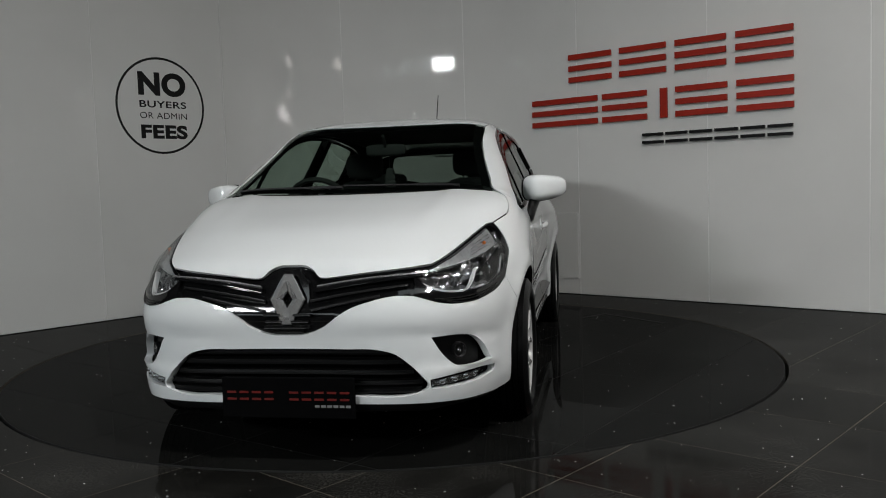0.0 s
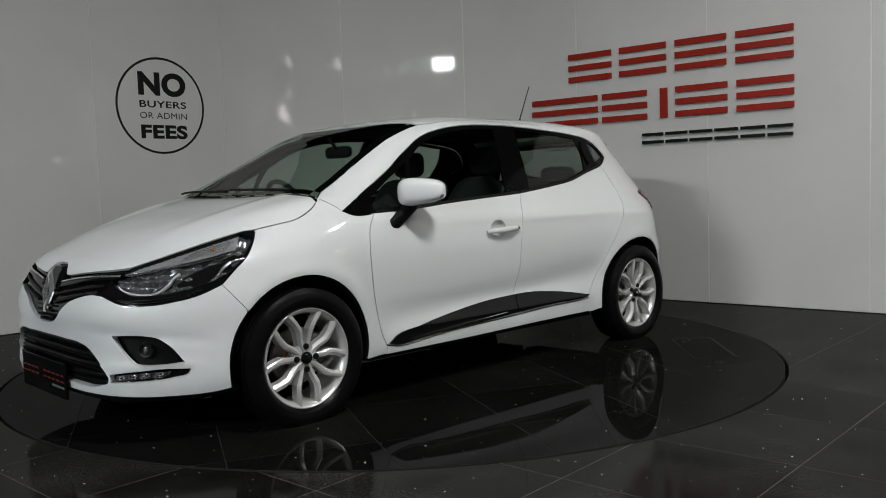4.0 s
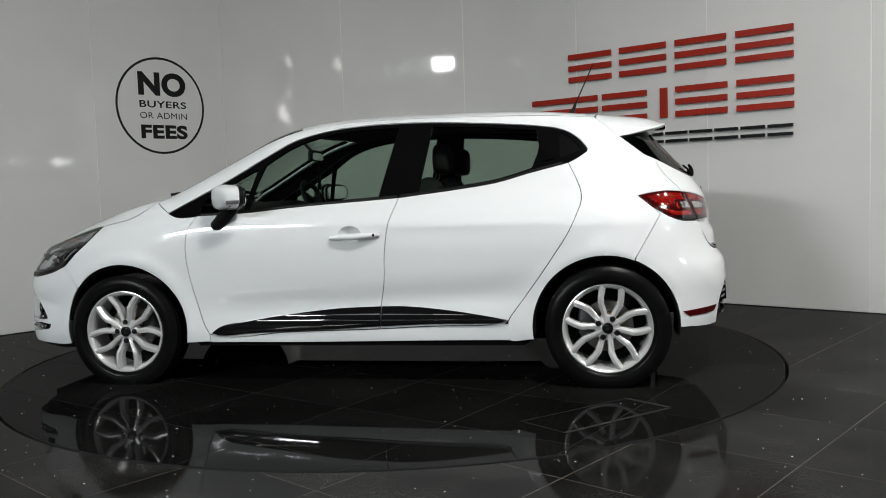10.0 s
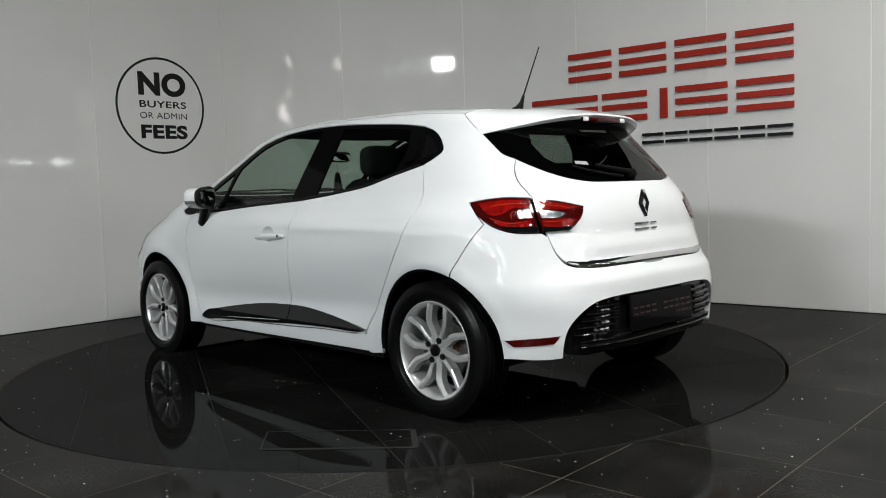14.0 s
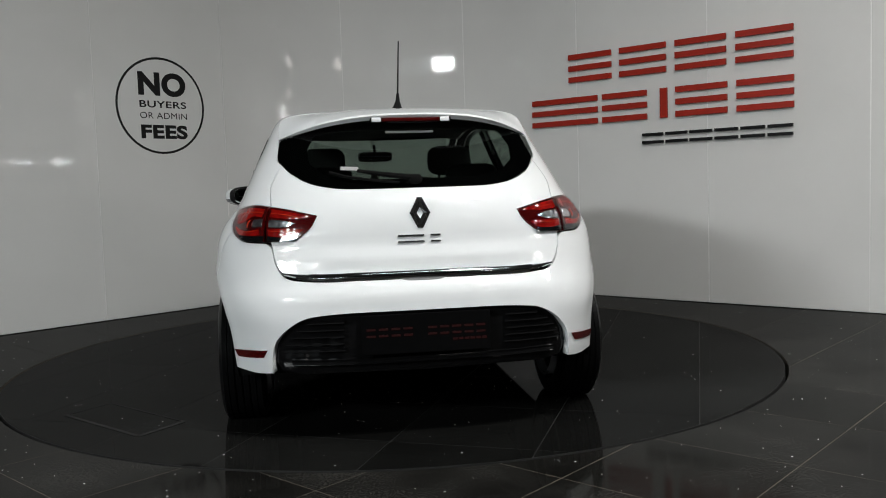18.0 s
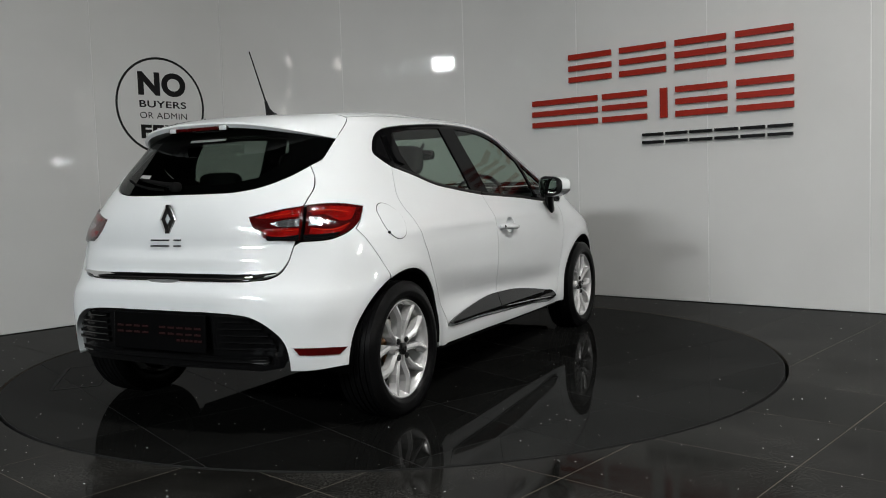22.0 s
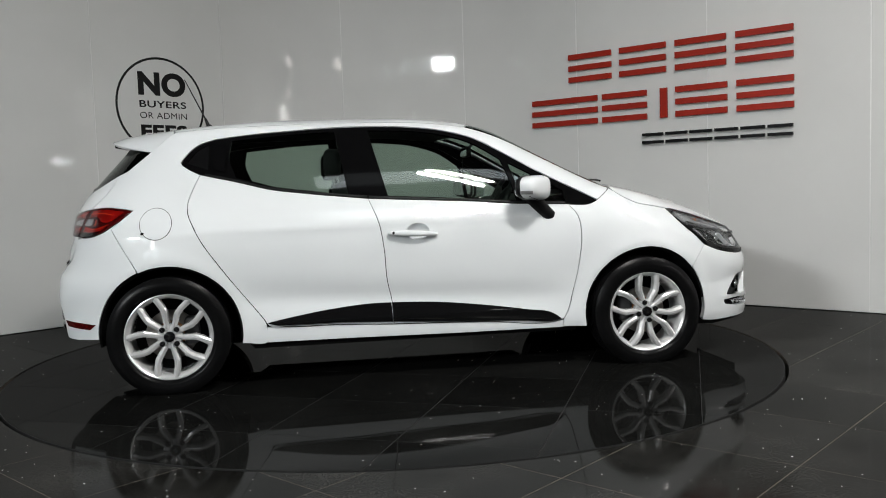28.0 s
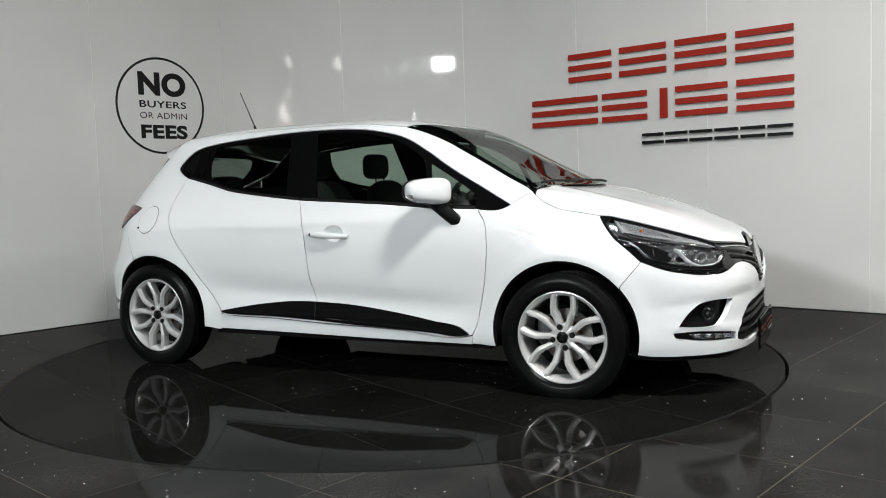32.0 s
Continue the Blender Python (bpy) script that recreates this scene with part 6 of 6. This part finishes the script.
part("air_freshener", b, M_DASH, im, "dark air freshener hanging on a string")


def seat(y, w):
    b = bmesh.new()
    blob(b, (0.10, y, 0.50), (0.27, w, 0.085), 0.45, 20, 10)
    s = part("front_seat", b, M_SEAT, car, "dark cloth front seat")
    b = bmesh.new()
    blob(b, (0, 0, 0.30), (0.085, w * 0.96, 0.31), 0.5, 20, 12, taper=lambda x, yy, z: (x, yy * (1 - 0.18 * max(0, z)), z))
    bmesh.ops.transform(b, matrix=pose(-0.15, y, 0.50, 0, -21, 0), verts=b.verts)
    part("backrest", b, M_SEAT, s)
    b = bmesh.new()
    blob(b, (-0.415, y, 1.175), (0.05, 0.125, 0.085), 0.55, 18, 10)
    part("headrest", b, M_SEAT, s)
    b = bmesh.new()
    for dy in (-0.055, 0.055):
        tube(b, [(-0.395, y + dy, 1.12), (-0.37, y + dy, 1.03)], 0.006, 6)
    part("headrest_post", b, M_CHROME, s)


seat(0.36, 0.24)
seat(-0.36, 0.24)
b = bmesh.new()
blob(b, (-0.62, 0, 0.52), (0.25, 0.60, 0.09), 0.4, 24, 10)
bench = part("rear_bench", b, M_SEAT, car, "dark cloth rear bench")
b = bmesh.new()
blob(b, (0, 0, 0.27), (0.08, 0.60, 0.30), 0.4, 24, 12)
bmesh.ops.transform(b, matrix=pose(-0.86, 0, 0.52, 0, -24, 0), verts=b.verts)
part("backrest", b, M_SEAT, bench)
for y in (-0.36, 0.36):
    b = bmesh.new()
    blob(b, (-1.10, y, 1.075), (0.045, 0.13, 0.06), 0.55, 18, 10)
    part("headrest", b, M_SEAT, bench)
b = bmesh.new()
box(b, -1.72, -1.14, -0.50, 0.50, 0.93, 0.955, 0.01)
part("parcel_shelf", b, M_LINER, car, "dark parcel shelf")


# ---- wheels ----
def wheel(x, s, phase, bolt_turn):
    b = bmesh.new()
    lathe(b, [(0.190, -0.115), (0.196, -0.02), (0.196, 0.05), (0.207, 0.075), (0.218, 0.082), (0.224, 0.080), (0.225, 0.070), (0.215, 0.05), (0.205, -0.02), (0.205, -0.11)], 72)
    w = part("wheel", b, M_ALLOY, car, "silver alloy wheel with five twin spokes")
    height = 0.289 if x > 0 else 0.298
    w.matrix_basis = pose(x, s * 0.760, height, 0, 0, 0 if s > 0 else 180)
    b = bmesh.new()
    tread = [(0.222, -0.095), (0.232, -0.098), (0.262, -0.100), (0.288, -0.094), (0.301, -0.082)]
    for k, a in enumerate((-0.070, -0.045, -0.015, 0.015, 0.045, 0.070)):
        tread += [(0.3085, a - 0.010), (0.3085, a + 0.010), (0.3025, a + 0.012), (0.3025, a + 0.0138)]
    tread = tread[:-2] + [(0.301, 0.084), (0.290, 0.093), (0.270, 0.0975), (0.262, 0.0985), (0.258, 0.0975), (0.245, 0.0965), (0.236, 0.094), (0.229, 0.086), (0.222, 0.080)]
    lathe(b, tread, 96)
    # the tyre is pressed flat where it stands
    for v in b.verts:
        if v.co.z < 0.001 - height:
            v.co.y *= 1.0 + 0.6 * (0.001 - height - v.co.z)
            v.co.z = 0.001 - height
    part("tyre", b, M_TYRE, w, "black rubber tyre")
    for k in range(5):
        b = bmesh.new()
        a = radians(phase + 72 * k)
        for leg in (-1, 1):
            path = [(0.020, 0.010), (0.052, 0.016), (0.085, 0.030), (0.118, 0.0455), (0.150, 0.049), (0.185, 0.047), (0.214, 0.045)]
            rows = []
            for i, (r, off) in enumerate(path):
                r0, o0 = path[max(i - 1, 0)]
                r1, o1 = path[min(i + 1, len(path) - 1)]
                dr, do = r1 - r0, leg * (o1 - o0)
                ln = math.hypot(dr, do)
                tx, ty = dr / ln, do / ln
                wid = (0.014, 0.0140, 0.0145, 0.0160, 0.0155, 0.0160, 0.0180)[i]
                y = (0.066, 0.067, 0.072, 0.079, 0.081, 0.081, 0.079)[i]
                row = []
                for du, dy in ((-wid * 1.05, -0.045), (-wid * 0.95, -0.013), (-wid * 0.1, 0.0), (wid * 0.55, -0.001), (wid, -0.006), (wid * 1.05, -0.045)):
                    du *= leg
                    u, v = r - ty * du, leg * off + tx * du
                    row.append(b.verts.new((u * math.cos(a) - v * math.sin(a), y + dy, u * math.sin(a) + v * math.cos(a))))
                rows.append(row)
            for q0, q1 in zip(rows, rows[1:]):
                for j in range(5):
                    b.faces.new((q0[j], q0[j + 1], q1[j + 1], q1[j]))
            b.faces.new(rows[0])
            b.faces.new(rows[-1][::-1])
        part("spoke", b, M_ALLOY, w, smooth=False)
    b = bmesh.new()
    lathe(b, [(0.001, 0.062), (0.03, 0.062), (0.060, 0.060), (0.066, 0.052), (0.066, 0.02)], 40)
    part("hub", b, M_ALLOY, w)
    b = bmesh.new()
    lathe(b, [(0.001, 0.078), (0.020, 0.078), (0.027, 0.074), (0.028, 0.060)], 28)
    cap = part("centre_cap", b, M_GLOSS, w, "black centre cap")
    b = bmesh.new()
    prism(b, [(0, 0.014), (0.009, 0), (0, -0.014), (-0.009, 0)], 0.078, 0.0795, lambda u, v, d: (u, d, v))
    part("cap_mark", b, M_CHROME, cap, smooth=False)
    for k in range(4):
        a = radians(bolt_turn + 90 * k)
        b = bmesh.new()
        lathe(b, [(0.001, 0.070), (0.007, 0.070), (0.008, 0.066), (0.0135, 0.066), (0.0145, 0.06)], 14, m=Matrix.Translation((0.051 * math.cos(a), 0.006, 0.051 * math.sin(a))))
        part("wheel_bolt", b, M_PLASTIC, w, "dark wheel bolt")
    b = bmesh.new()
    lathe(b, [(0.075, -0.005), (0.129, -0.005), (0.130, -0.008), (0.130, -0.026), (0.075, -0.028)], 48)
    part("brake_disc", b, M_DISC, w, "worn steel brake disc")
    b = bmesh.new()
    lathe(b, [(0.001, 0.010), (0.065, 0.010), (0.072, 0.0), (0.074, -0.02)], 32)
    part("hub_face", b, M_RUST, w, "rusty hub face")
    b = bmesh.new()
    blob(b, (-0.105 * (1 if x > 0 else -1) * s, -0.015, 0.02), (0.04, 0.035, 0.075), 0.5, 14, 8)
    part("caliper", b, M_ALLOY_IN, w)
    b = bmesh.new()
    lathe(b, [(0.001, -0.05), (0.10, -0.05), (0.194, -0.07)], 40)
    part("barrel_back", b, M_LINER, w)


wheel(1.2945, 1, 53, 0)
wheel(-1.2945, 1, 97, 28)
wheel(1.2945, -1, 93, 75)
wheel(-1.2945, -1, 60, 46)

# under the nose and between the wheels
b = bmesh.new()
box(b, -1.10, 1.85, -0.56, 0.56, 0.195, 0.26, 0.03)
part("floor_pan", b, M_LINER, car, "dark underside")
b = bmesh.new()
tube(b, [(-1.45, -0.35, 0.335), (-1.65, -0.38, 0.32), (-1.82, -0.40, 0.295)], 0.025, 10)
part("exhaust_pipe", b, M_ALLOY_IN, car, "dull exhaust pipe")


def motions():
    """The turntable turns evenly and carries the car round."""
    table_rows, car_rows = [], []
    for k in range(65):
        t = k * 0.5
        a = TURN_START + TURN_RATE * t
        table_rows.append((t, pose(0, 0, 0, 0, 0, a)))
        car_rows.append((t, pose(0, 0, 0, 0, 0, a) @ Matrix.Translation(CAR_OFF)))
    walk(turntable, table_rows)
    walk(car, car_rows)


motions()
